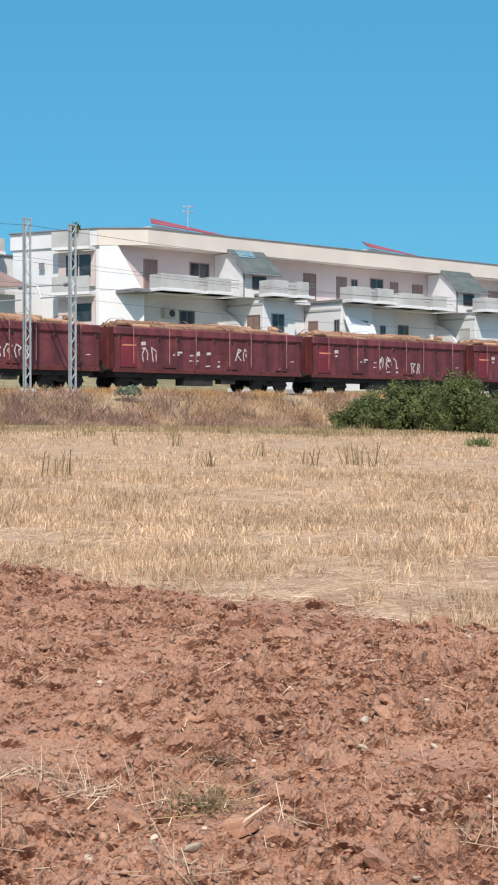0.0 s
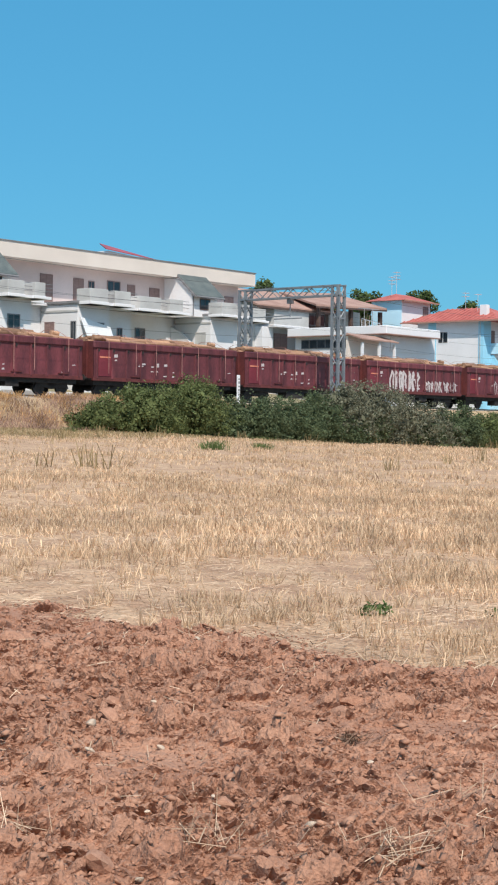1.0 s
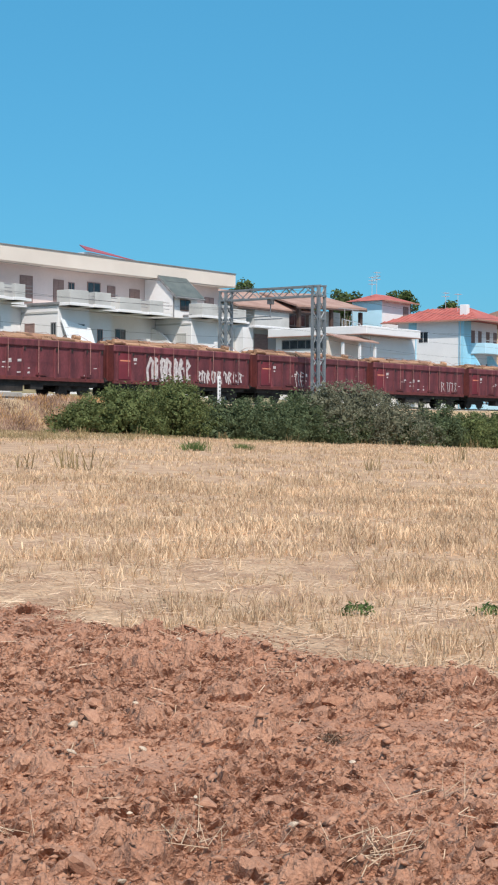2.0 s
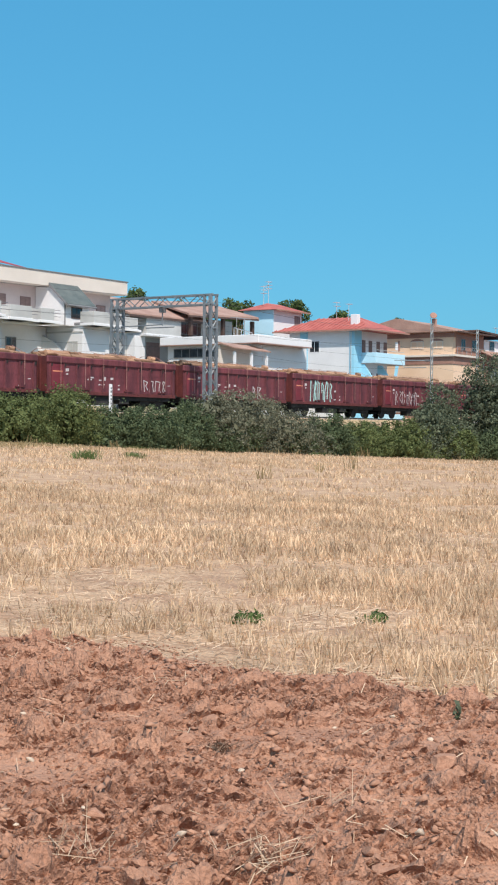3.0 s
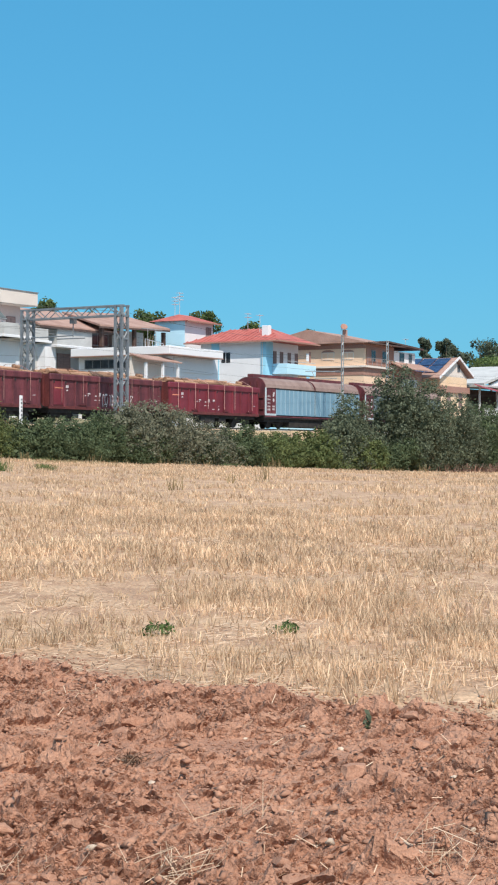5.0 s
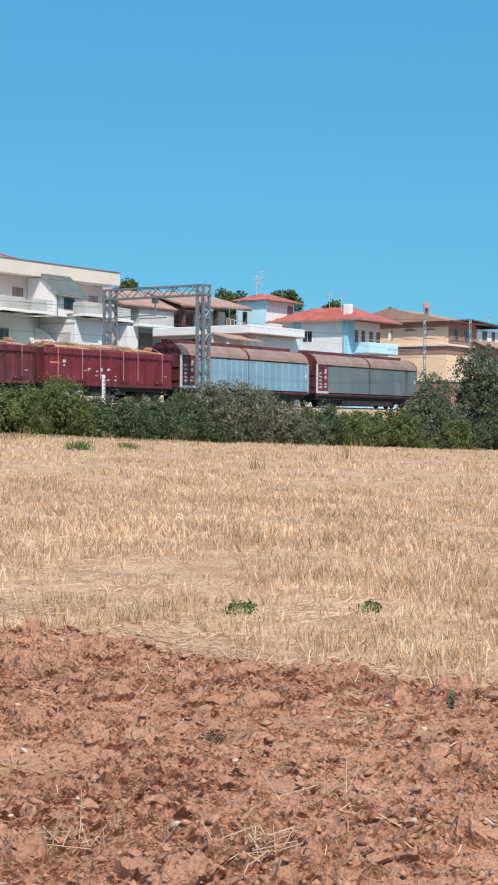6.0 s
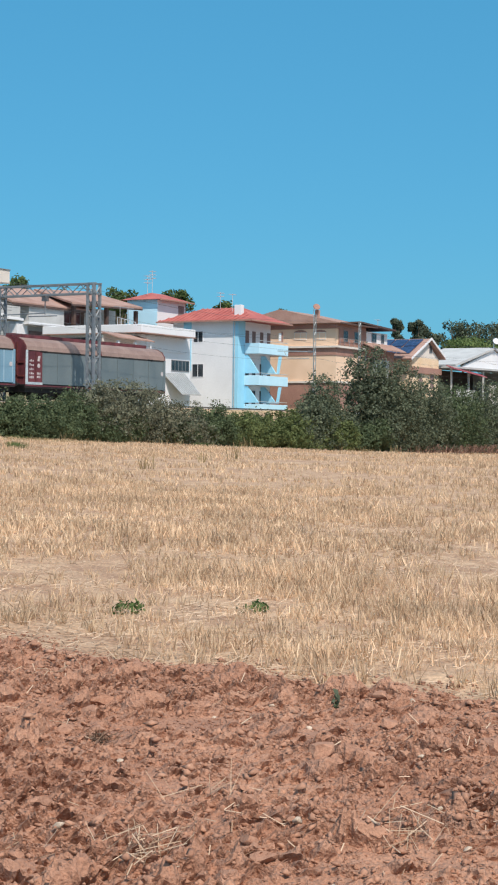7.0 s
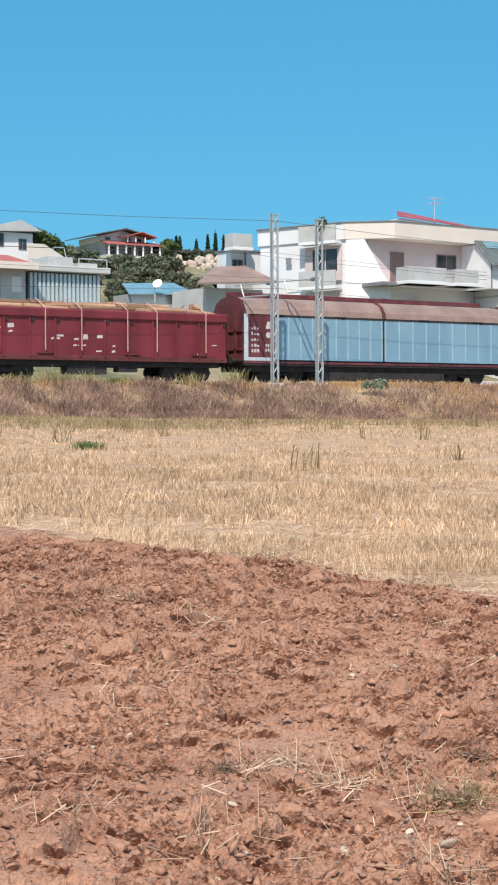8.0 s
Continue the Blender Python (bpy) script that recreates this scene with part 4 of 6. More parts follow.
for a, b in ((73.7, 76.7), (96.4, 99.5)):
    bm = prism(bmesh.new(), [(a, 82.5, 10.5), (a, 85.5, 10.5), (a, 85.5, 13.65), (a, 83.95, 13.65), (a, 82.5, 12.35)], (b - a, 0, 0))
    wing = part("dormer_wing", bm, WHITE, T)
    part("dormer_roof", prism(bmesh.new(), [(a - 0.14, 82.0, 12.02), (a - 0.14, 83.97, 13.78), (a - 0.14, 83.97, 13.95), (a - 0.14, 82.0, 12.2)], (b - a + 0.45, 0, 0)), SLATE, wing)
    part("gutter", rod(bmesh.new(), (a - 0.12, 81.96, 12.08), (b + 0.3, 81.96, 12.08), 0.07, 8), TRIM, wing)
    part("fascia", prism(bmesh.new(), [(a - 0.19, 81.98, 11.94), (a - 0.19, 83.96, 13.7), (a - 0.19, 83.96, 13.9), (a - 0.19, 81.98, 12.14)], (0.05, 0, 0)), TRIM, wing)
    part("downpipe", rod(bmesh.new(), (a + 0.06, 82.44, 10.5), (a + 0.06, 82.44, 12.1), 0.05, 8), TRIM, wing)
    win(wing, "y", a + 0.9, a + 2.2, 82.5, 11.1, 12.0, DARKWOOD)
part("skylight", prism(bmesh.new(), [(74.1, 83.3, 13.36), (75.7, 83.3, 13.36), (75.7, 83.85, 13.86), (74.1, 83.85, 13.86)], (0, -0.03, 0.04)), SKYLIGHT, T)
# white curved solids between the ground-floor rooms, added as sunlit wall beside balcony shadows
for x, y in ((74.5, 84.2), (97.3, 84.0), (102.9, 83.8), (104.9, 83.8)):
    bm = prism(bmesh.new(), [(x, 85.58, 7.0), (x, y - 1.2, 7.0), (x, y - 0.9, 8.0), (x, y - 0.2, 8.8), (x, y + 0.6, 9.4), (x, 85.58, 9.8)], (0.25, 0, 0))
    part("curved_fin", bm, WHITE, T)
part("ground_wall", blk(87.9, 90.4, 83.6, 85.5, 3.0, 10.45), WHITE, T)
win(T, "y", 88.8, 89.4, 83.6, 7.4, 9.2, SHUTTER, GLASS)
aw = thing("hanging_awning", (84.3, 80.9, 7), "white cloth awning hung slanting under a balcony", "awning")
part("cloth", prism(bmesh.new(), [(82.7, 81.5, 9.6), (85.9, 81.5, 9.0), (86.2, 80.9, 6.9), (83.5, 80.9, 6.9)], (0, 0.03, 0.01)), FABRIC, aw)
ac = thing("air_conditioner", (69.3, 85.2, 8.9), "white wall-mounted air conditioner under a balcony", "air conditioner")
part("case", blk(68.9, 69.9, 85.2, 85.56, 8.95, 9.65, bevel=0.03), CONCRETE, ac)
part("fan_grille", rod(bmesh.new(), (69.55, 85.18, 9.3), (69.55, 85.2, 9.3), 0.24, 16), GLASS, ac)
# loggias with parapets on the end wall
pe, qe, nrm = Vector((63.95, 86.5, 0)), Vector((62.85, 89.25, 0)), Vector((-0.93, -0.36, 0))
up = Vector((0, 0, 1))


def slab_on_end(z0, z1, out, thick, mat, name, s0=0.0, s1=1.0, label=""):
    p, q = pe.lerp(qe, s0) + nrm * out, pe.lerp(qe, s1) + nrm * out
    part(name, prism(bmesh.new(), [p + up * z0, q + up * z0, q + up * z1, p + up * z1], tuple(nrm * thick)), mat, T, label)


# flat panels whose darker pinkish colour stands for shade inside the loggias
slab_on_end(10.95, 13.3, 0.02, 0.03, SHADE_PINK, "loggia", label="back wall of an end balcony, its shade put into the colour")
slab_on_end(7.0, 10.2, 0.02, 0.03, SHADE_PINK, "loggia", label="back wall of an end balcony, its shade put into the colour")
for a, b in ((0.12, 0.42), (0.46, 0.78)):
    slab_on_end(11.6, 13.1, 0.05, 0.03, GLASS, "window", a, b)
slab_on_end(8.6, 9.8, 0.05, 0.03, GLASS, "window", 0.1, 0.5)
for z in (10.55, 13.6):
    slab_on_end(z - 0.2, z, 0.0, 0.85, WHITE, "balcony")
    slab_on_end(z, z + 1.05, 0.75, 0.1, PARAPET, "parapet")
part("small_window", prism(bmesh.new(), [Vector((62.45, 90.3, 12.3)) + nrm * 0.06, Vector((62.3, 90.75, 12.3)) + nrm * 0.06, Vector((62.3, 90.75, 12.7)) + nrm * 0.06, Vector((62.45, 90.3, 12.7)) + nrm * 0.06], tuple(nrm * 0.02)), TRIM, T)
for a, b in ((67.4, 76.5), (89.0, 97.6)):
    r = thing("roof_canopy", (a, 86, 14.9), "sloping dark red sheet roof raised above the terrace roof", "roof", "red roof canopies")
    part("sheet", prism(bmesh.new(), [(a + 0.6, 85.6, 15.42), (b, 85.6, 14.95), (b + 1.8, 88.4, 15.42), (a + 2.8, 88.4, 16.2)], (0, 0, 0.07)), REDSHEET, r)
    part("stub_wall", prism(bmesh.new(), [(a + 1.2, 85.9, 14.86), (b - 0.4, 85.9, 14.86), (b - 0.4, 85.9, 14.94), (a + 1.2, 85.9, 15.38)], (0, 2.0, 0)), WHITE, r)
antenna(72.3, 86.8, 15.2, 2.0, 2)
pl = thing("potted_shrub", (62.9, 87.3, 13.6), "green potted plant on a roof terrace", "plant")
part("pot", rod(bmesh.new(), (62.9, 87.3, 13.6), (62.9, 87.3, 14.0), 0.25, 12), BROWNWALL, pl)
PLANTS_LATER = [(pl, 62.9, 87.3, 14.6, 0.4, 0.6, LENTISK_B)]
# rear wing of the terrace with a rounded stair block
RW = base_house("rear_wing", 58.5, 94, 5, "white wing of the terrace with grey balconies")
part("wall", blk(60.8, 63.6, 95.6, 97.5, 5.0, 13.6, bevel=0.05), WHITE, RW)
part("coping", blk(60.7, 63.7, 95.5, 97.6, 13.6, 13.72), TRIM, RW)
for z in (10.6, 13.75):
    balcony(RW, 60.3, 61.9, 94.4, 95.6, z, 0.95)
win(RW, "y", 60.9, 61.8, 95.6, 10.7, 13.0, TRIM)
part("downpipe", rod(bmesh.new(), (62.0, 95.5, 5.5), (62.0, 95.5, 13.6), 0.06, 8), TRIM, RW)

# brown-roofed house behind the gantry
G = base_house("tiled_house", 101, 79, 3, "pale two-storey house with brown tiled gable roofs and balconies")
part("wall", blk(102.0, 108.6, 81.0, 90, 3, 12.0), PARAPET, G)
part("wall", blk(108.6, 119.0, 81.8, 90, 3, 12.2), PARAPET, G)
part("roof", prism(bmesh.new(), [(100.9, 79.4, 11.55), (100.9, 84.5, 13.35), (100.9, 89.8, 11.6), (100.9, 89.8, 11.75), (100.9, 84.5, 13.5), (100.9, 79.4, 11.72)], (11.6, 0, 0)), TERRA, G)
part("roof", prism(bmesh.new(), [(107.9, 78.6, 11.95), (118.6, 78.6, 12.3), (118.6, 84.5, 13.9), (110.4, 84.5, 13.45)], (0, 0, 0.16)), TERRA, G)
part("fascia", blk(100.9, 112.5, 79.36, 79.42, 11.42, 11.6), DARKWOOD, G)
part("fascia", prism(bmesh.new(), [(107.9, 78.58, 11.8), (118.6, 78.58, 12.15), (118.6, 78.58, 12.3), (107.9, 78.58, 11.95)], (0, 0.04, 0)), DARKWOOD, G)
for x in (108.8, 113.6, 118.2):
    part("roof_post", blk(x, x + 0.3, 79.0, 79.3, 10.3, 12.1), DARKWOOD, G)
part("loggia_wall", blk(109.0, 114.0, 81.7, 81.8, 10.3, 12.0), DARKWOOD, G)
win(G, "y", 109.4, 113.4, 81.7, 10.6, 11.7, TRIM, GLASS, bars=4)
balcony(G, 103.4, 108.2, 79.6, 81.0, 10.2, 1.3)
part("ground_wall", blk(102.6, 104.0, 80.2, 81.0, 3, 10.0), WHITE, G)
shut(G, "y", 105.2, 107.0, 81.0, 7.9, 9.6)
part("lean_to_roof", prism(bmesh.new(), [(107.5, 79.3, 9.6), (111.5, 79.3, 9.8), (111.5, 81.4, 10.3), (107.5, 81.4, 10.1)], (0, 0, 0.12)), TERRA, G)
part("red_roof_behind", prism(bmesh.new(), [(113.8, 81.9, 10.9), (117.6, 81.9, 11.0), (117.6, 84.0, 12.1), (114.6, 84.0, 11.9)], (0, 0, 0.1)), REDROOF, G)

G.matrix_basis = Matrix.Translation((0, 0, 1.6)) @ Matrix.Scale(1.13, 4) @ Matrix.Translation((0, 0, -1.6)) @ G.matrix_basis

# white house with a roof terrace
W = base_house("white_house", 116.5, 78, 3, "white flat-roofed house with a wide terrace parapet")
part("wall", blk(116.9, 126.3, 78.3, 87.5, 3, 10.05), WHITE, W)
part("parapet_band", blk(116.3, 125.3, 77.1, 88.0, 10.05, 10.78, bevel=0.04), WHITE, W)
# thin brown strip added as the shadow edge under the parapet band
part("drip_edge", blk(116.25, 125.35, 77.05, 88.05, 10.0, 10.05), TERRA, W)
win(W, "x", 81.4, 86.8, 116.9, 8.9, 9.75, TRIM, GLASS, bars=5)
part("lintel", blk(118.7, 125.4, 78.2, 78.3, 8.6, 9.98), WHITE, W)
part("porch_roof", prism(bmesh.new(), [(111.8, 76.6, 9.3), (117.6, 76.6, 9.2), (117.6, 78.3, 9.7), (111.8, 78.3, 9.8)], (0, 0, 0.1)), TERRA, W)
for x in (112.2, 114.8, 117.2):
    part("porch_post", blk(x, x + 0.22, 76.8, 77.0, 3, 9.1), WHITE, W)
part("porch_wall", blk(112.0, 116.8, 78.2, 78.4, 3, 9.6), CREAM, W)
part("porch_parapet", blk(111.8, 117.6, 76.4, 76.55, 6.0, 7.0), WHITE, W)
part("porch_floor", blk(111.8, 117.6, 76.55, 78.2, 5.6, 6.0), WHITE, W)
shed = thing("corrugated_canopy", (124, 77.4, 4), "slanting pale corrugated sheet canopy beside the white house", "canopy")
part("sheet", prism(bmesh.new(), [(121.6, 78.25, 6.6), (125.3, 78.25, 6.7), (126.3, 77.0, 4.7), (122.9, 77.0, 4.7)], (0, 0, 0.06)), PARAPET, shed)
for i in range(11):
    x = 121.65 + i * 0.335
    part("sheet_ridge", prism(bmesh.new(), [(x, 78.24, 6.66 + i * 0.01), (x + 0.1, 78.24, 6.66 + i * 0.01), (x + 1.26 - i * 0.02, 76.99, 4.76), (x + 1.16 - i * 0.02, 76.99, 4.76)], (0, -0.05, 0.04)), ALU, shed)
win(W, "y", 123.0, 126.1, 78.3, 6.9, 7.95, TRIM, GLASS, bars=4)
lo = part("link_wall", blk(126.3, 133.3, 84.8, 88, 3, 9.0), WHITE, W)
win(lo, "y", 128.6, 132.8, 84.8, 7.0, 8.5, TRIM, GLASS, bars=5)

# blue tower house
B = base_house("blue_tower", 137, 89, 8, "light blue rooftop storey under a red tiled hip roof", "house")
part("wall", blk(137.0, 142.4, 89.0, 92.7, 6, 14.9), PALEBLUE, B)
part("pale_front", blk(137.03, 142.4, 88.94, 89.0, 6, 14.9), WHITE, B)
bm = bmesh.new()
ev = [(136.5, 88.3, 14.9), (143.1, 88.3, 14.9), (143.1, 93.2, 14.9), (136.5, 93.2, 14.9)]
v = [bm.verts.new(p) for p in ev] + [bm.verts.new((138.6, 90.8, 15.75)), bm.verts.new((141.0, 90.8, 15.75))]
for f in ((0, 1, 5, 4), (1, 2, 5), (2, 3, 4, 5), (3, 0, 4), (3, 2, 1, 0)):
    bm.faces.new([v[i] for i in f])
part("roof", bm, REDROOF, B)
part("gutter", blk(136.45, 143.15, 88.22, 88.3, 14.8, 14.94), BROWNWALL, B)
shut(B, "y", 141.0, 142.0, 88.94, 13.0, 14.5)
part("terrace_rail", rods([((117.0, 80.2 + 0, 11.5), (123.5, 82.6, 11.5))] + [((117.0 + i * 1.3, 80.2 + i * 0.48, 10.68), (117.0 + i * 1.3, 80.2 + i * 0.48, 11.5)) for i in range(6)], 0.03), ALU, W)
for x in (119.3, 120.6):
    a = thing("clothes_post", (x, 81.5, 10.68), "thin dark T-shaped post on a roof terrace", "post", "roof terrace posts")
    part("post", rods([((x, 81.5, 10.66), (x, 81.5, 12.6)), ((x - 0.7, 81.7, 12.6), (x + 0.7, 81.3, 12.6))], 0.035), TRIM, a)
antenna(137.6, 90.6, 15.5, 2.0, 3)
antenna(138.8, 90.8, 15.7, 2.4, 3)

# blue and white apartment house
H = base_house("apartment_house", 134, 78, 3, "white three-storey house with light blue corners, balconies and red hip roof")
part("wall", blk(133.4, 144.6, 79.2, 86.6, 2.6, 12.45), WHITE, H)
part("blue_corner", blk(133.3, 135.6, 78.9, 79.5, 2.6, 12.45, bevel=0.02), BLUEPAINT, H)
part("blue_strip", blk(133.3, 133.4, 84.4, 85.3, 7.5, 12.45), BLUEPAINT, H)
part("front_wall", blk(135.6, 144.6, 79.1, 79.2, 2.6, 12.4), WHITE, H)
for z, top in ((9.45, 0.8), (6.3, 0.72), (3.55, 0.6)):
    b = part("balcony", blk(135.5, 145.1, 77.3, 79.1, z - 0.2, z, bevel=0.02), WHITE, H)
    part("parapet", blk(135.4, 145.2, 77.2, 77.32, z - 0.25, z + top, bevel=0.02), PALEBLUE, b)
    part("parapet", blk(135.4, 135.52, 77.32, 79.0, z - 0.25, z + top, bevel=0.02), PALEBLUE, b)
    part("handrail", rod(bmesh.new(), (135.5, 77.25, z + top + 0.25), (145.1, 77.25, z + top + 0.25), 0.03, 6), ALU, b)
    for x in (136.2, 138.4, 141.0, 143.4):
        if z > 9:
            shut(H, "y", x, x + 1.0, 79.1, z, z + 2.1)
        else:
            win(H, "y", x, x + 1.1, 79.1, z, z + 2.0, TRIM)
for z0, z1 in ((7.25, 9.1), (4.3, 5.95)):
    for x in (135.6, 141.4):
        part("blue_fin", prism(bmesh.new(), [(x, 77.3, z0), (x, 79.1, z0), (x, 79.1, z1), (x, 78.6, z1)], (0.25, 0, 0)), BLUEPAINT, H)
    part("blue_fin", prism(bmesh.new(), [(141.6, 77.25, z0), (142.3, 77.25, z0), (143.2, 77.25, z1), (142.3, 77.25, z1)], (0, 0.1, 0)), BLUEPAINT, H)
part("downpipe", rod(bmesh.new(), (133.22, 79.3, 3.0), (133.22, 79.3, 12.3), 0.05, 8), ALU, H)
win(H, "x", 83.0, 84.2, 133.4, 10.3, 11.5, WHITE, GLASS)
win(H, "x", 82.9, 84.3, 133.4, 6.8, 8.2, WHITE, GLASS)
bm = bmesh.new()
ev = [(132.2, 77.0, 12.45), (145.9, 77.0, 12.45), (145.9, 88.2, 12.45), (132.2, 88.2, 12.45)]
v = [bm.verts.new(p) for p in ev] + [bm.verts.new((139.0, 80.4, 14.0)), bm.verts.new((139.0, 85.2, 14.0))]
for f in ((0, 1, 4), (1, 2, 5, 4), (2, 3, 5), (3, 0, 4, 5), (3, 2, 1, 0)):
    bm.faces.new([v[i] for i in f])
roof = part("roof", bm, REDROOF, H)
part("gutter", blk(132.1, 146.0, 76.92, 77.0, 12.33, 12.48), BROWNWALL, roof)
part("gutter", blk(132.1, 132.2, 77.0, 88.2, 12.33, 12.48), BROWNWALL, roof)
for i in range(20):
    y = 77.3 + i * 0.56
    k = max(0.05, min(1.0, (y - 77.0) / 3.4, (88.2 - y) / 3.0))
    part("roof_rib", rod(bmesh.new(), (132.25, y, 12.49), (132.25 + 6.7 * k, y, 12.49 + 1.52 * k), 0.07, 5), REDROOF, roof)
part("chimney", blk(135.0, 135.9, 79.2, 80.0, 12.9, 14.1, bevel=0.03), WHITE, roof)
H.matrix_basis = Matrix.Translation((136.3, 0, 0)) @ Matrix.Diagonal((0.62, 1, 1, 1)) @ Matrix.Translation((-133.3, 0, 0)) @ H.matrix_basis
antenna(138.0, 80.6, 13.5, 1.8, 1)
antenna(139.0, 82.6, 13.9, 1.7, 2)
li = thing("laundry", (142.8, 77.6, 9.4), "pale laundry hung on a balcony", "laundry")
part("cloth", blk(142.3, 142.8, 77.55, 77.6, 10.7, 11.5), FABRIC, li)
part("cloth", blk(142.9, 143.2, 77.55, 77.6, 10.6, 11.7), BROWNWALL, li)

# apricot house
O = base_house("apricot_house", 148.5, 74, 3, "apricot three-storey house with brown bands and tiled roof")
part("wall", blk(148.5, 155.3, 74.1, 86.0, 2.6, 12.85), ORANGE, O)
part("brown_plinth", blk(148.42, 155.4, 74.0, 86.1, 2.6, 6.55), BROWNWALL, O)
part("plinth_strip", blk(148.38, 155.4, 73.95, 86.1, 2.6, 3.9), ORANGE, O)
part("band", blk(148.3, 155.5, 73.85, 86.1, 6.6, 6.8), CREAM, O)
part("brown_band", blk(148.44, 155.4, 74.02, 86.1, 9.5, 10.25), BROWNWALL, O)
part("band", blk(148.2, 155.6, 73.7, 86.1, 10.3, 10.5), CREAM, O)
part("eave_band", blk(148.44, 155.4, 74.02, 86.1, 12.3, 12.8), BROWNWALL, O)
part("dark_loggia", blk(149.0, 155.5, 74.0, 74.1, 10.6, 12.75), BROWNWALL, O)
win(O, "y", 150.0, 151.0, 74.0, 11.0, 12.2, TRIM)
win(O, "y", 152.6, 153.8, 74.0, 11.0, 12.2, TRIM)
for y in (75.3, 77.6):
    w = win(O, "x", y, y + 1.5, 148.5, 11.15, 11.95, CREAM, ORANGE, bars=1)
    bm = bmesh.new()
    prism(bm, [(148.46, y + 0.75 + 0.8 * math.cos(a), 11.9 + 0.3 * math.sin(a)) for a in np.linspace(0, math.pi, 9)], (0.04, 0, 0))
    part("arch", bm, BROWNWALL, w)
bm = bmesh.new()
prism(bm, [(147.7, 73.2, 12.85), (147.7, 87.0, 12.85), (147.7, 80.5, 14.4)], (9.0, 0, 0))
part("roof", bm, TERRA, O)
part("roof_edge", blk(147.6, 156.6, 73.1, 73.2, 12.75, 12.9), DARKWOOD, O)
part("chimney", blk(148.6, 149.0, 76.3, 76.7, 13.3, 14.3), TERRA, O)
dish_of(148.2, 76.3, 14.6, 0.38, BROWNWALL, label="red satellite dish on a chimney")
part("balcony_rail", rods([((148.6, 73.75, 11.3), (155.4, 73.75, 11.3))] + [((148.7 + i * 1.1, 73.75, 10.5), (148.7 + i * 1.1, 73.75, 11.3)) for i in range(7)], 0.03), TRIM, O)
N = base_house("white_gable_house", 155.4, 74, 3, "white upper storey with dark mono-pitch roof and brown tiled skirt")
part("wall", blk(155.6, 161.0, 74.0, 80, 3, 12.4), WHITE, N)
part("brown_wall", blk(155.5, 161.8, 73.5, 73.9, 3, 10.4), BROWNWALL, N)
part("roof", prism(bmesh.new(), [(152.6, 73.2, 13.1), (161.6, 73.2, 12.75), (161.6, 81, 12.75), (152.6, 81, 13.1)], (0, 0, 0.18)), DARKWOOD, N)
part("skirt_roof", prism(bmesh.new(), [(154.6, 72.3, 10.35), (162.4, 72.3, 10.35), (162.4, 74.0, 11.1), (154.6, 74.0, 11.1)], (0, 0, 0.12)), TERRA, N)
win(N, "y", 156.9, 158.1, 74.0, 11.3, 12.3, TRIM)
win(N, "y", 159.3, 160.1, 74.0, 11.3, 12.3, TRIM)
part("grey_panel", blk(156.2, 160.2, 73.4, 73.5, 7.5, 9.4), PARAPET, N)
win(N, "y", 158.2, 159.0, 73.4, 7.6, 9.3, TRIM)
antenna(160.6, 75, 12.9, 1.2, 1)
dish_of(156.2, 71.8, 6.6, 0.6, WHITE, label="large pale dish standing in a yard")

# yellow gabled house with solar panels
E = base_house("yellow_house", 162, 72, 3, "yellow gabled house with tiled roof and solar panels")
part("wall", blk(163.3, 171.0, 72.0, 80.0, 3, 10.0), YELLOW, E)
part("gable", prism(bmesh.new(), [(163.3, 72.0, 10.0), (171.0, 72.0, 10.0), (167.6, 72.0, 11.85)], (0, 8, 0)), CREAM, E)
part("roof", prism(bmesh.new(), [(162.2, 71.5, 9.55), (167.6, 71.5, 12.05), (167.6, 71.5, 12.25), (162.0, 71.5, 9.75)], (0, 9.5, 0)), TERRA, E)
part("roof", prism(bmesh.new(), [(171.9, 71.5, 10.0), (167.6, 71.5, 12.05), (167.6, 71.5, 12.25), (172.0, 71.5, 10.2)], (0, 9.5, 0)), TERRA, E)
part("verge_board", prism(bmesh.new(), [(162.1, 71.42, 9.6), (167.6, 71.42, 12.1), (171.9, 71.42, 10.05), (171.9, 71.42, 10.3), (167.6, 71.42, 12.36), (162.1, 71.42, 9.85)], (0, 0.08, 0)), WHITE, E)
part("porch_band", blk(163.0, 171.2, 71.7, 72.0, 8.2, 8.9), BROWNWALL, E)
win(E, "y", 168.2, 168.9, 72.0, 10.6, 11.5, TRIM)
shut(E, "y", 165.2, 166.2, 72.0, 6.6, 8.2)
shut(E, "y", 168.6, 169.5, 72.0, 6.6, 8.2)
for i in range(4):
    for j in range(2):
        y0, u = 72.3 + i * 1.75, 0.22 + j * 0.38
        p = [(162.1 + 5.4 * s, y, 9.83 + 2.45 * s) for s, y in ((u, y0), (u, y0 + 1.6), (u + 0.34, y0 + 1.6), (u + 0.34, y0))]
        part("solar_panel", prism(bmesh.new(), p, (-0.03, 0, 0.06)), SOLAR, E)
# open shed with a white gable roof
S = base_house("farm_shed", 173, 71, 3, "open-fronted shed with white gable and pale roof", "shed")
part("back_wall", blk(172.5, 197.0, 78.0, 78.3, 3, 9.4), DARKWOOD, S)
part("roof", prism(bmesh.new(), [(172.0, 70.6, 9.05), (198.0, 70.6, 9.4), (198.0, 79, 9.7), (172.0, 79, 9.3)], (0, 0, 0.22)), PARAPET, S)
part("gable", prism(bmesh.new(), [(177.0, 71.6, 9.4), (198.0, 71.6, 9.7), (187.6, 71.6, 11.9)], (0, 0.3, 0)), WHITE, S)
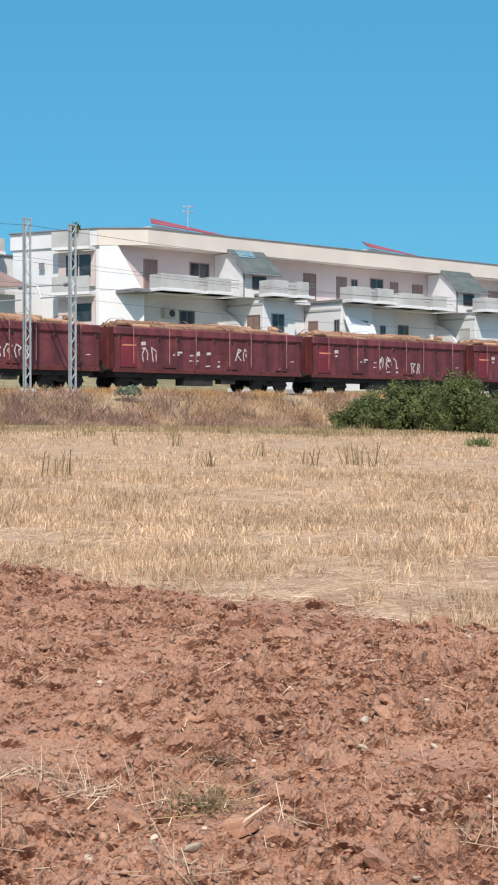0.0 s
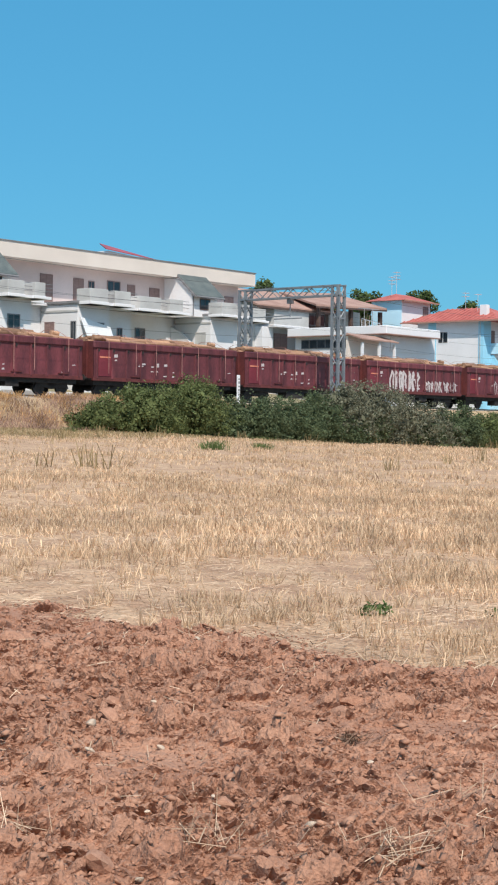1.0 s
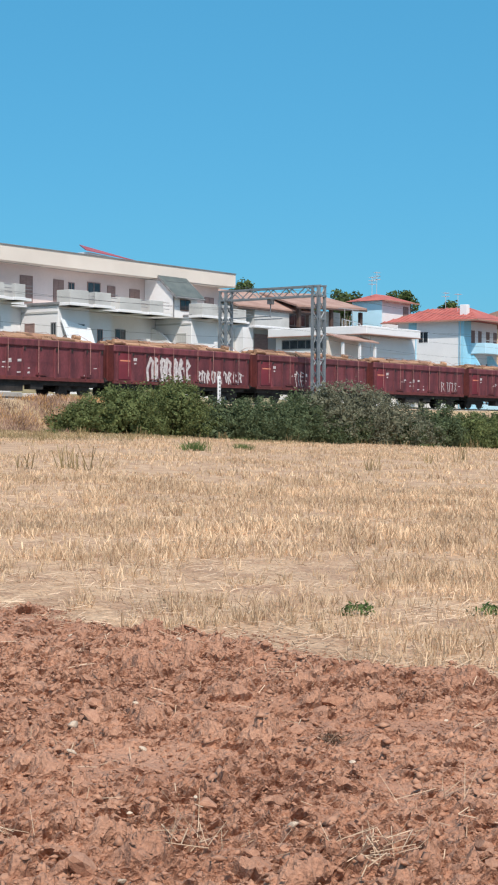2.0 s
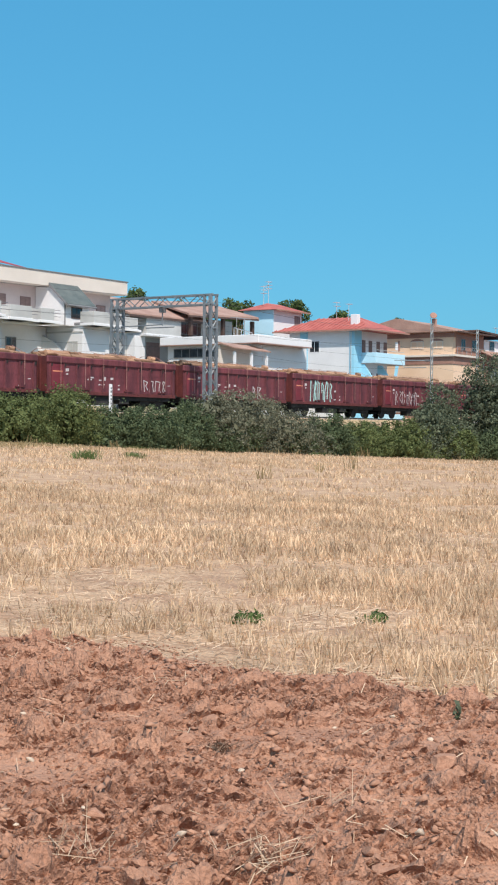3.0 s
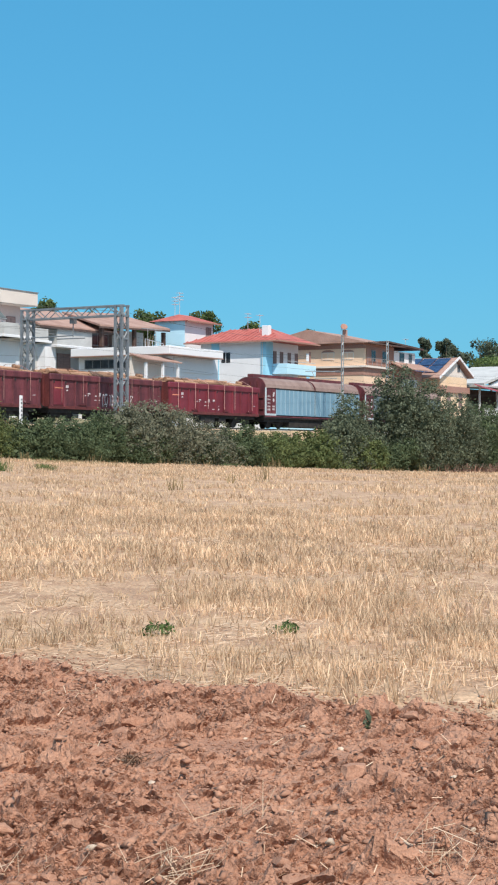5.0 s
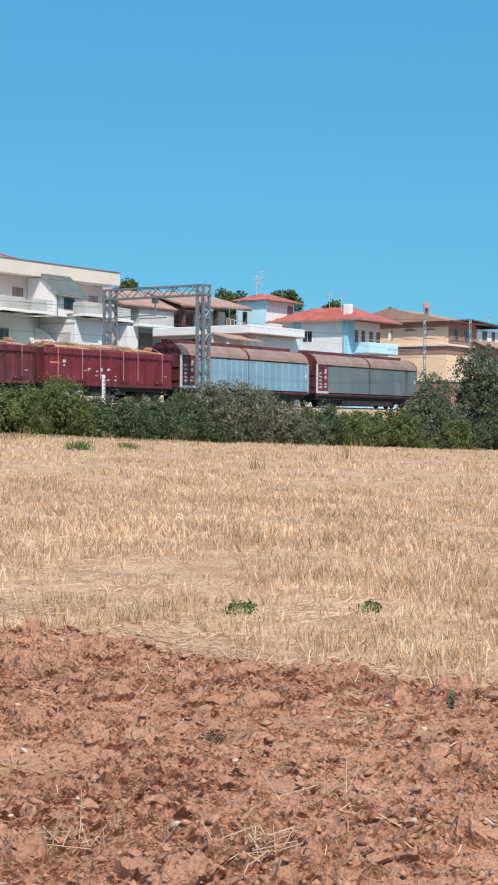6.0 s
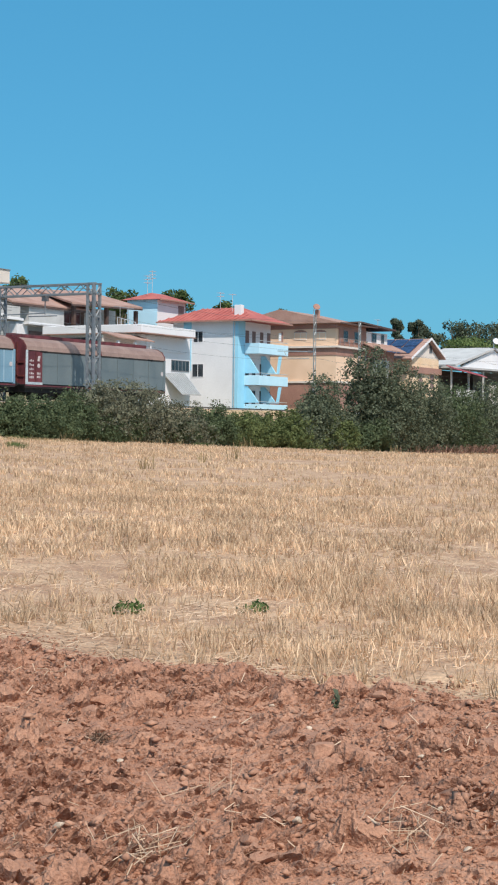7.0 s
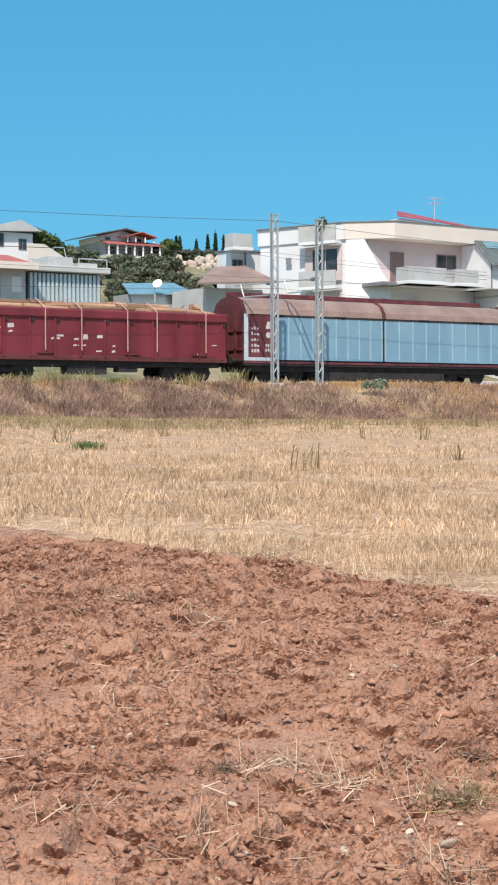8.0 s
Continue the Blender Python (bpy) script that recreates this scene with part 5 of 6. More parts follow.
part("gable_roof", prism(bmesh.new(), [(174.6, 71.3, 9.35), (187.6, 71.3, 12.0), (187.6, 71.3, 12.25), (174.4, 71.3, 9.6)], (0, 7, 0)), PARAPET, S)
part("gable_roof", prism(bmesh.new(), [(199.5, 71.3, 9.6), (187.6, 71.3, 12.0), (187.6, 71.3, 12.25), (199.7, 71.3, 9.85)], (0, 7, 0)), PARAPET, S)
for x in (172.6, 178.0, 182.8, 189.0, 195.0):
    part("post", blk(x, x + 0.18, 71.0, 71.18, 3, 9.1), CONCRETE, S)
part("red_canopy", prism(bmesh.new(), [(170.8, 70.0, 8.9), (181.5, 70.0, 8.2), (181.5, 71.0, 8.6), (170.8, 71.0, 9.3)], (0, 0, 0.1)), REDSHEET, S)
part("low_wall", blk(172.5, 178.0, 70.2, 70.4, 3, 6.6), CONCRETE, S)
part("low_wall", blk(183.0, 197.0, 70.2, 70.4, 3, 7.4), CREAM, S)
part("end_wall", blk(197.0, 197.3, 71.3, 78.0, 3, 9.4), PARAPET, S)
dish_of(187.0, 71.0, 13.0, 0.45, WHITE, label="white satellite dish above a shed roof")

# ---- the hill behind, left of the terrace ----
V = base_house("hillside_villa", 86, 160, 20, "pale hillside villa with red hip roofs and a columned veranda")
part("wall", blk(83.0, 89.6, 160.0, 167, 16, 22.1), PARAPET, V)
part("upper_wall", blk(82.6, 89.0, 160.2, 166.5, 21.9, 22.65), WHITE, V)
part("roof", prism(bmesh.new(), [(81.0, 158.8, 22.5), (85.6, 158.8, 23.5), (90.0, 158.8, 22.6), (90.0, 158.8, 22.72), (85.6, 158.8, 23.65), (81.0, 158.8, 22.62)], (0, 8.6, 0)), SLATE, V)
part("gable", prism(bmesh.new(), [(82.6, 160.1, 22.65), (88.8, 160.1, 22.65), (85.6, 160.1, 23.45)], (0, 0.1, 0)), WHITE, V)
part("porch_roof", prism(bmesh.new(), [(85.0, 157.8, 22.45), (87.4, 157.8, 23.05), (89.6, 157.8, 22.45), (89.6, 157.8, 22.57), (87.4, 157.8, 23.18), (85.0, 157.8, 22.57)], (0, 2.4, 0)), REDROOF, V)
for x in (85.4, 86.6, 88.0, 89.3):
    part("upper_column", rod(bmesh.new(), (x, 158.2, 21.8), (x, 158.2, 22.5), 0.1, 8), WHITE, V)
for x in (83.2, 86.2, 87.8):
    win(V, "y", x, x + 0.7, 160.2, 22.0, 22.5, TRIM)
part("veranda_roof", prism(bmesh.new(), [(81.8, 157.2, 21.25), (91.4, 157.2, 21.3), (90.6, 160.0, 21.9), (82.4, 160.0, 21.9)], (0, 0, 0.12)), REDROOF, V)
part("veranda_floor", blk(81.8, 91.4, 157.0, 160.0, 16, 19.9), CONCRETE, V)
for i in range(8):
    part("column", rod(bmesh.new(), (82.3 + i * 1.25, 157.5, 19.9), (82.3 + i * 1.25, 157.5, 21.3), 0.13, 8), WHITE, V)
for x in (83.6, 86.0, 88.0):
    win(V, "y", x, x + 0.9, 160.0, 20.2, 21.3, TRIM)
V.matrix_basis = Matrix.Translation((87.6, 160, 19.3)) @ Matrix.Scale(0.88, 4) @ Matrix.Translation((-86.2, -160, -19)) @ V.matrix_basis
LW = base_house("hill_house", 59, 130, 14, "white gabled house on the hillside")
part("wall", blk(56.0, 61.6, 130, 138, 12, 18.3), WHITE, LW)
part("roof", prism(bmesh.new(), [(55.4, 129.4, 18.2), (62.3, 129.4, 18.5), (60.2, 129.4, 19.4)], (0, 9, 0)), PARAPET, LW)
win(LW, "y", 57.6, 58.8, 130.0, 17.0, 18.2, TRIM)
win(LW, "y", 60.2, 61.0, 130.0, 16.8, 17.8, TRIM)
part("stair_wall", prism(bmesh.new(), [(60.4, 128.0, 14), (65.5, 128.0, 14), (65.5, 128.0, 15.2), (61.8, 128.0, 17.2), (60.4, 128.0, 17.2)], (0, 0.4, 0)), CREAM, LW)
F = base_house("flat_roofed_store", 45, 95, 7, "flat-roofed store clad with ribbed silver sheet")
part("wall", blk(44.7, 50.0, 95.0, 103, 6, 11.3), TRIM, F)
for i in range(17):
    part("sheet_rib", blk(44.75 + i * 0.31, 44.93 + i * 0.31, 94.86, 95.0, 8.0, 11.25), SILVER, F)
part("roof_slab", blk(44.3, 50.5, 94.4, 103.4, 11.35, 11.75, bevel=0.04), PARAPET, F)
part("roof_box", blk(46.4, 48.2, 95.5, 98, 11.75, 12.45), PARAPET, F)
part("roof_box", blk(48.8, 50.2, 95.8, 98, 11.75, 12.15), PARAPET, F)
part("roof_rail", rods([((44.5, 94.6, 12.1), (46.2, 94.6, 12.1)), ((48.2, 94.6, 12.3), (50.3, 94.6, 12.3)), ((46.8, 95.8, 12.45), (46.95, 95.8, 13.1)), ((46.95, 95.8, 13.1), (47.7, 95.8, 13.1)), ((47.7, 95.8, 13.1), (47.85, 95.8, 12.45)), ((48.2, 94.6, 11.7), (48.2, 94.6, 12.3)), ((50.3, 94.6, 11.7), (50.3, 94.6, 12.3))], 0.035), ALU, F)
K = base_house("low_tiled_house", 40, 93, 7, "low pale house with a red tiled roof edge")
part("wall", blk(36.0, 44.3, 94.6, 102, 6, 11.4), PARAPET, K)
part("roof", prism(bmesh.new(), [(35.5, 93.6, 11.55), (44.6, 93.6, 11.55), (44.6, 98, 12.5), (35.5, 98, 12.5)], (0, 0, 0.15)), REDROOF, K)
part("eave", blk(35.5, 44.7, 93.4, 93.6, 11.3, 11.75), CREAM, K)
shut(K, "y", 43.3, 44.0, 94.6, 9.9, 10.9, WHITE)
win(K, "y", 41.6, 42.5, 94.6, 9.4, 10.5, TRIM)
Q = base_house("brown_roofed_house", 56, 90, 6, "low house with a brown tiled roof beside the terrace")
part("wall", blk(55.6, 60.2, 90.6, 95, 5, 10.4), PARAPET, Q)
part("roof", prism(bmesh.new(), [(54.2, 89.3, 10.45), (60.6, 89.3, 10.8), (60.6, 93.4, 12.2), (58.0, 93.4, 12.0)], (0, 0, 0.14)), ROOF_BROWN, Q)
gs = thing("glass_roof", (55, 95, 9.5), "blue-green glass roofed greenhouse on the hillside", "greenhouse")
part("walls", blk(52.6, 57.2, 95.4, 98, 6.5, 10.2), ALU, gs)
part("glass", prism(bmesh.new(), [(52.2, 95.0, 10.1), (57.6, 95.0, 10.3), (57.6, 98.2, 11.3), (53.4, 98.2, 11.1)], (0, 0, 0.06)), SKYLIGHT, gs)
dish_of(54.2, 94.6, 10.9, 0.36, WHITE, label="white satellite dish on a pole by the track")
rock = thing("rock_cutting", (92, 158, 19), "pale broken rock face on the hillside", "rock", kind="structure")
rgk = random.Random(8)
for i in range(70):
    x, y = rgk.uniform(91.5, 101.0), rgk.uniform(150, 158)
    z = float(land(x, y)) + rgk.uniform(-0.2, 0.7)
    bm = bmesh.new()
    bmesh.ops.create_icosphere(bm, subdivisions=1, radius=rgk.uniform(0.4, 0.95), matrix=Matrix.Translation((x, y, z)) @ pose(0, 0, 0, rgk.uniform(0, 90), rgk.uniform(0, 90), rgk.uniform(0, 360)) @ Matrix.Diagonal((1, 0.8, 0.6, 1)))
    part("boulder", bm, ROCK, rock)


# ---- shrubs and trees ----
def leaf_cloud(rng, blobs, count, size, flat=0.36):
    """Small leaf quads in uneven lobes; blobs are (x, y, z, rx, ry, rz)."""
    vol = np.array([b[3] * b[5] for b in blobs])
    pick = rng.choice(len(blobs), count, p=vol / vol.sum())
    b = np.array(blobs)[pick]
    d = rng.normal(size=(count, 3))
    d /= np.linalg.norm(d, axis=1, keepdims=True)
    bump = 1 + 0.22 * np.sin(d[:, 0] * 7 + b[:, 0] * 3) * np.sin(d[:, 2] * 6 + b[:, 1]) + 0.16 * np.sin(d[:, 1] * 13 + b[:, 0] * 5 + d[:, 2] * 11)
    rad = rng.uniform(0.35, 1.0, count) ** 0.35 * bump
    stray = rng.random(count) < 0.05
    rad[stray] *= rng.uniform(1.0, 1.18, stray.sum())
    c = b[:, :3] + d * rad[:, None] * b[:, 3:6]
    nv = d * (1 - flat) + rng.normal(size=(count, 3)) * flat
    nv /= np.linalg.norm(nv, axis=1, keepdims=True)
    u = np.cross(nv, rng.normal(size=(count, 3)))
    u /= np.linalg.norm(u, axis=1, keepdims=True)
    v = np.cross(nv, u)
    s = size * rng.uniform(0.6, 1.35, (count, 1))
    u, v = u * s, v * s * 0.55
    return np.stack([c - u, c - v * 1.0, c + u, c + v * 1.0], 1)


def limbs(rng, base, blobs, r):
    bm = bmesh.new()
    p = Vector(base)
    for b in blobs:
        q = Vector((b[0], b[1], b[2]))
        mid = p.lerp(q, 0.5) + Vector(rng.normal(0, 0.15, 3))
        rod(bm, p, mid, r, 6, r * 0.7)
        rod(bm, mid, q, r * 0.7, 6, r * 0.35)
    return bm


def shrub(name, x, y, w, z0, z1, mat, count, size, label, category="shrub", group="", seed=0, trunk=False, lobes=7, depth=1.6):
    """A shrub or tree w metres wide, its crown of many leaves between z0 and z1."""
    rng = np.random.default_rng(seed + int(x * 10))
    g = float(land(x, y))
    t = thing(name, (x, y, g), label, category, group)
    blobs = []
    for i in range(lobes):
        a = (i + 0.5) / lobes - 0.5
        rr = rng.uniform(0.30, 0.46) * min(w, (z1 - z0) * 1.3)
        top = z1 - (z1 - z0) * (0.55 * (2 * abs(a)) ** 1.6 + rng.uniform(0, 0.22))
        rz = min(rr * rng.uniform(0.7, 1.0), (top - z0) * 0.55)
        blobs.append((x + a * w * 0.85, y + rng.uniform(-0.5, 0.6) * depth, top - rz, rr * rng.uniform(0.75, 1.1), rr * 0.85, rz))
        if top - 2 * rz > z0 + 0.3:
            blobs.append((x + a * w * 0.9, y + rng.uniform(-0.3, 0.5) * depth, z0 + (top - z0) * 0.38, rr, rr * 0.9, (top - z0) * 0.42))
    clumps = []
    for b in blobs:
        for _ in range(int(6 + 7 * b[3] * b[5])):
            d = rng.normal(size=3)
            d[1] -= 0.35
            d[2] += 0.2
            d /= np.linalg.norm(d)
            s = rng.uniform(0.20, 0.42)
            k = rng.uniform(0.72, 0.98)
            clumps.append((b[0] + d[0] * b[3] * k, b[1] + d[1] * b[4] * k, b[2] + d[2] * b[5] * k, s * 1.2, s, s * 0.85))
    core = [(b[0], b[1], b[2], b[3] * 0.6, b[4] * 0.6, b[5] * 0.65) for b in blobs]
    part("crown", quads("crown", np.concatenate([leaf_cloud(rng, clumps, int(count * 1.3), size * 0.75, 0.28), leaf_cloud(rng, blobs, int(count * 0.35), size * 0.85), leaf_cloud(rng, core, 900, 0.2)])), mat, t)
    part("trunk" if trunk else "branches", limbs(rng, (x, y, g - 0.2), blobs[::2], 0.14 if trunk else 0.05), BARK, t)
    return t


GRP = "shrubs along the railway bank"
DARK_S, GREY_S, OLIVE_S = "dense dark green evergreen shrub at the field's edge", "grey-green twiggy shrub at the field's edge", "large olive-green tree rising above the hedge"
for x, w, z0, z1, mat, n, lab in (
        (59.3, 3.4, 1.0, 3.3, LENTISK_B, 3500, DARK_S), (62.2, 5.0, 0.9, 4.6, LENTISK_B, 9000, DARK_S), (66.6, 5.6, 0.7, 4.7, LENTISK_B, 9500, DARK_S), (70.6, 5.0, 0.6, 4.2, LENTISK, 8500, DARK_S),
        (74.6, 5.4, 0.4, 3.95, LENTISK, 8500, DARK_S), (78.4, 5.2, 0.3, 4.2, LENTISK, 7500, DARK_S), (80.6, 4.2, 0.9, 5.1, GREY_SHRUB, 5200, GREY_S), (83.8, 4.8, 0.8, 5.2, GREY_SHRUB, 6000, GREY_S),
        (82.6, 5.6, 0.2, 3.4, LENTISK, 6000, DARK_S), (87.6, 4.8, 0.4, 4.6, GREY_SHRUB, 5600, GREY_S), (91.2, 5.0, 0.2, 3.9, GREY_SHRUB, 4500, GREY_S), (89.5, 6.0, 0.1, 3.0, LENTISK, 6000, DARK_S), (95.0, 5.6, 0.0, 3.35, LENTISK, 6000, DARK_S),
        (99.6, 6.4, -0.1, 3.4, LENTISK_B, 7000, DARK_S), (105.0, 6.4, -0.2, 3.35, LENTISK_B, 7000, DARK_S), (109.6, 4.4, -0.2, 4.6, OLIVE, 5600, GREY_S), (113.0, 6.4, -0.3, 3.3, LENTISK_B, 7000, DARK_S), (120.0, 8.0, -0.5, 3.0, LENTISK, 6000, DARK_S),
        (126.4, 7.0, -0.5, 5.7, OLIVE, 7500, GREY_S), (132.4, 7.4, -0.6, 6.1, OLIVE, 8000, GREY_S), (139.0, 7.6, -0.6, 5.8, LENTISK, 8000, DARK_S), (146.0, 8.0, -0.6, 6.0, OLIVE, 8000, GREY_S), (153.0, 8.0, -0.7, 5.8, LENTISK, 7000, DARK_S),
        (160.5, 8.0, -0.7, 6.2, OLIVE, 6000, GREY_S), (168.0, 8.0, -0.7, 6.0, LENTISK, 5000, DARK_S), (176.0, 9.0, -0.7, 6.2, OLIVE, 5000, GREY_S)):
    shrub("shrub", x, 57.0, w, z0, z1 + (1.7 if x > 124 else 0.3 if 94 < x < 121 else 0), mat, n, 0.09 if x < 105 else 0.125, lab, group=GRP, seed=1)
for x, w in ((97.5, 8.0), (104.0, 8.0), (110.0, 8.0), (116.0, 9.0), (122.5, 8.0)):
    shrub("shrub", x, 59.2, w, 0.4, 3.3, LENTISK, 4500, 0.10, DARK_S, group=GRP, seed=9)
shrub("olive_tree", 124.4, 58.0, 7.2, -0.2, 10.3, OLIVE, 20000, 0.135, OLIVE_S, "tree", seed=2, trunk=True, lobes=8, depth=3.0)
shrub("olive_tree", 114.2, 58.3, 5.6, -0.1, 6.6, OLIVE, 8000, 0.135, OLIVE_S, "tree", seed=4, trunk=True)
for x, y in ((113.2, 56.4), (108.0, 56.3), (112.0, 56.2), (96.5, 56.3)):
    rng = np.random.default_rng(int(x))
    n = 260
    bx, by = x + rng.normal(0, 0.9, n), y + rng.normal(0, 0.25, n)
    bz = land(bx, by)
    h, lean = rng.uniform(0.7, 2.0, n), rng.normal(0, 0.25, (n, 2))
    wv = rng.uniform(0.012, 0.022, n)
    p = np.stack([np.stack([bx - wv, by, bz], 1), np.stack([bx + wv, by, bz], 1), np.stack([bx + lean[:, 0] * h, by + lean[:, 1] * h, bz + h], 1)], 1)
    tagged(part("dry_reeds", tris("dry_reeds", p), GREY_SHRUB), "clump of tall bleached dry reeds before the hedge", "reeds", "dry reed clumps", "stuff")


def tree(name, x, y, z0, z1, w, mat, n, size, label, seed=0, lobes=7, group=""):
    rng = np.random.default_rng(seed + int(x))
    t = thing(name, (x, y, float(land(x, y))), label, "tree", group)
    blobs = []
    for i in range(lobes):
        a, k = rng.uniform(-0.5, 0.5), (i + 0.5) / lobes
        rr = w * rng.uniform(0.17, 0.29) * (0.6 if lobes > 15 else 1)
        blobs.append((x + a * w * 0.8, y + rng.uniform(-0.3, 0.3) * w, z0 + (z1 - z0) * k * 0.85 + rr * 0.3, rr, rr, min(rr * rng.uniform(0.7, 1.1), (z1 - z0) * 0.3)))
    part("crown", quads("crown", leaf_cloud(rng, blobs, n, size)), mat, t)
    bm = limbs(rng, (x, y, z0 - 1.0), blobs, 0.14)
    rod(bm, (x, y, float(land(x, y)) - 0.3), (x, y, z0 + 0.3), 0.28, 8, 0.18)
    part("trunk", bm, BARK, t)
    return t


for x, y, z0, z1, w in ((204, 92, 12.8, 17.8, 2.3), (210.4, 92, 12.8, 17.9, 2.6), (217.4, 93, 12.6, 17.0, 3.2)):
    tree("poplar", x, y, z0, z1, w, EUCA, 2600, 0.22, "slim dark grey-green tree behind the houses", 3, 12, "slim trees behind the houses")
for x, y, z0, z1, w in ((248, 100, 13.5, 20.3, 8.0), (258, 100, 12.5, 20.6, 10.0), (268, 101, 12.5, 21.0, 10.0), (279, 102, 12.5, 20.5, 10.0)):
    tree("eucalyptus", x, y, z0, z1, w * 1.1, EUCA, 3600, 0.24, "tall grey-green eucalyptus with open crown behind the sheds", 5, 22, "eucalyptus row")
tree("umbrella_pine", 220.8, 88, 12.0, 14.6, 10.5, GREEN, 5000, 0.22, "bright green rounded pine crown behind a shed", 6, 9)
for x, y, z0, z1, w in ((175.5, 120, 16.5, 21.0, 4.0), (189.5, 120, 17.0, 21.8, 4.6), (203.5, 120, 17.5, 20.9, 3.2), (220, 120, 17.0, 20.9, 4.6), (141.8, 120, 16, 21.0, 1.8), (145.6, 120, 16, 20.8, 1.2), (153.2, 120, 16, 20.0, 4.2), (159, 120, 15, 18.8, 4.4), (166, 120, 15, 19.0, 3.6)):
    tree("pine", x, y, z0 - 0.9, z1 - 0.5, w * 1.1, PINE, 2600, 0.24, "dark green pine crown rising behind the rooftops", 8, 12, "pines behind the rooftops")
# cypresses, olives and scrub on the hill
for x, h in ((96.0, 2.5), (96.5, 2.4), (98.8, 2.2), (100.4, 2.9), (101.5, 3.5), (102.7, 3.4), (94.0, 1.6)):
    rng = np.random.default_rng(int(x * 10))
    y = 163.0
    z = float(land(x, y))
    t = thing("cypress", (x, y, z), "slender dark cypress on the skyline", "tree", "cypresses on the hill")
    part("crown", quads("crown", leaf_cloud(rng, [(x, y, z + 0.4 + h * k, 0.42 * (1 - k * 0.75), 0.42 * (1 - k * 0.75), h * 0.22) for k in (0.1, 0.3, 0.5, 0.7, 0.88)], 700, 0.16)), CYPRESS, t)
    part("trunk", rod(bmesh.new(), (x, y, z - 0.2), (x, y, z + h * 0.8), 0.08, 6), BARK, t)
rgt = random.Random(4)
for i in range(150):
    y = rgt.uniform(112, 158)
    x = y * math.tan(radians(rgt.uniform(24.0, 32.5)))
    r = rgt.uniform(0.7, 1.4)
    if 0.592 < x / y < 0.66 and 126 < y < 157:
        continue
    if 80.5 < x < 92.5 and y > 148 or 54.0 < x < 66.5 and y > 120:
        continue
    z = float(land(x, y))
    tree("hill_olive", x, y, z + 0.4, z + r * 1.25, r * 2.2, GREY_SHRUB if i % 3 else OLIVE, 700, 0.2, "rounded olive bush on the dry hillside", i, 6, "bushes on the hillside")
for i in range(34):
    x, y = 91.0 + i * 0.42, 161.5 + rgt.uniform(-1.2, 0.8)
    z = float(land(x, y))
    tree("hill_olive", x, y, z + 0.3, z + rgt.uniform(0.9, 1.5), rgt.uniform(1.8, 2.6), OLIVE if i % 3 else GREY_SHRUB, 600, 0.2, "rounded olive bush on the dry hillside", 300 + i, 6, "bushes on the hillside")
tree("hill_tree", 63.6, 132, 16.4, 18.4, 3.6, PINE, 2400, 0.24, "dark green tree beside the hillside houses", 2, 8)
tree("hill_tree", 92.0, 158, 20.2, 22.2, 3.0, PINE, 1500, 0.2, "dark green tree beside the villa", 2, 6)
for ob, x, y, z, w, h, mat in PLANTS_LATER:
    rng = np.random.default_rng(3)
    part("leaves", quads("leaves", leaf_cloud(rng, [(x, y, z, w, w, h)], 400, 0.09)), mat, ob)


# ---- blades and stalks ----
def blades(rng, x, y, h, w, lean, z=None):
    """Upright thin blades, one quad each, tapering to the tip."""
    n = len(x)
    z = soil_z(x, y) if z is None else z
    a = rng.uniform(0, math.pi, n)
    ux, uy = np.cos(a) * w, np.sin(a) * w
    lx, ly = rng.normal(0, lean, n) * h, rng.normal(0, lean, n) * h
    zero = np.zeros(n)
    b0, b1 = np.stack([x - ux, y - uy, z - 0.02], 1), np.stack([x + ux, y + uy, z - 0.02], 1)
    t0, t1 = np.stack([x + lx + ux * 0.6, y + ly + uy * 0.6, z + h], 1), np.stack([x + lx - ux * 0.6, y + ly - uy * 0.6, z + h], 1)
    return np.stack([b0, b1, t0, t1], 1)


def lying(rng, x, y, ln, w, rise=0.02):
    """Loose straws lying on the ground."""
    n = len(x)
    a = rng.uniform(0, 2 * math.pi, n)
    dx, dy = np.cos(a) * ln / 2, np.sin(a) * ln / 2
    z0, z1 = soil_z(x - dx, y - dy) + rise, soil_z(x + dx, y + dy) + rise * rng.uniform(0.5, 2.5, n)
    z0, z1 = np.maximum(z0, z1 - 0.04), np.maximum(z1, z0 - 0.04)
    px, py = -np.sin(a) * w, np.cos(a) * w
    return np.stack([np.stack([x - dx - px, y - dy - py, z0], 1), np.stack([x + dx - px, y + dy - py, z1], 1), np.stack([x + dx + px, y + dy + py, z1 + w], 1), np.stack([x - dx + px, y - dy + py, z0 + w], 1)], 1)


def fan(rng, n, r0, r1, a0=21, a1=73):
    """Even scatter over a sector of the field."""
    r = np.sqrt(rng.uniform(r0 * r0, r1 * r1, n))
    a = np.radians(rng.uniform(a0, a1, n))
    return r * np.sin(a), r * np.cos(a)


RB = np.random.default_rng(12)


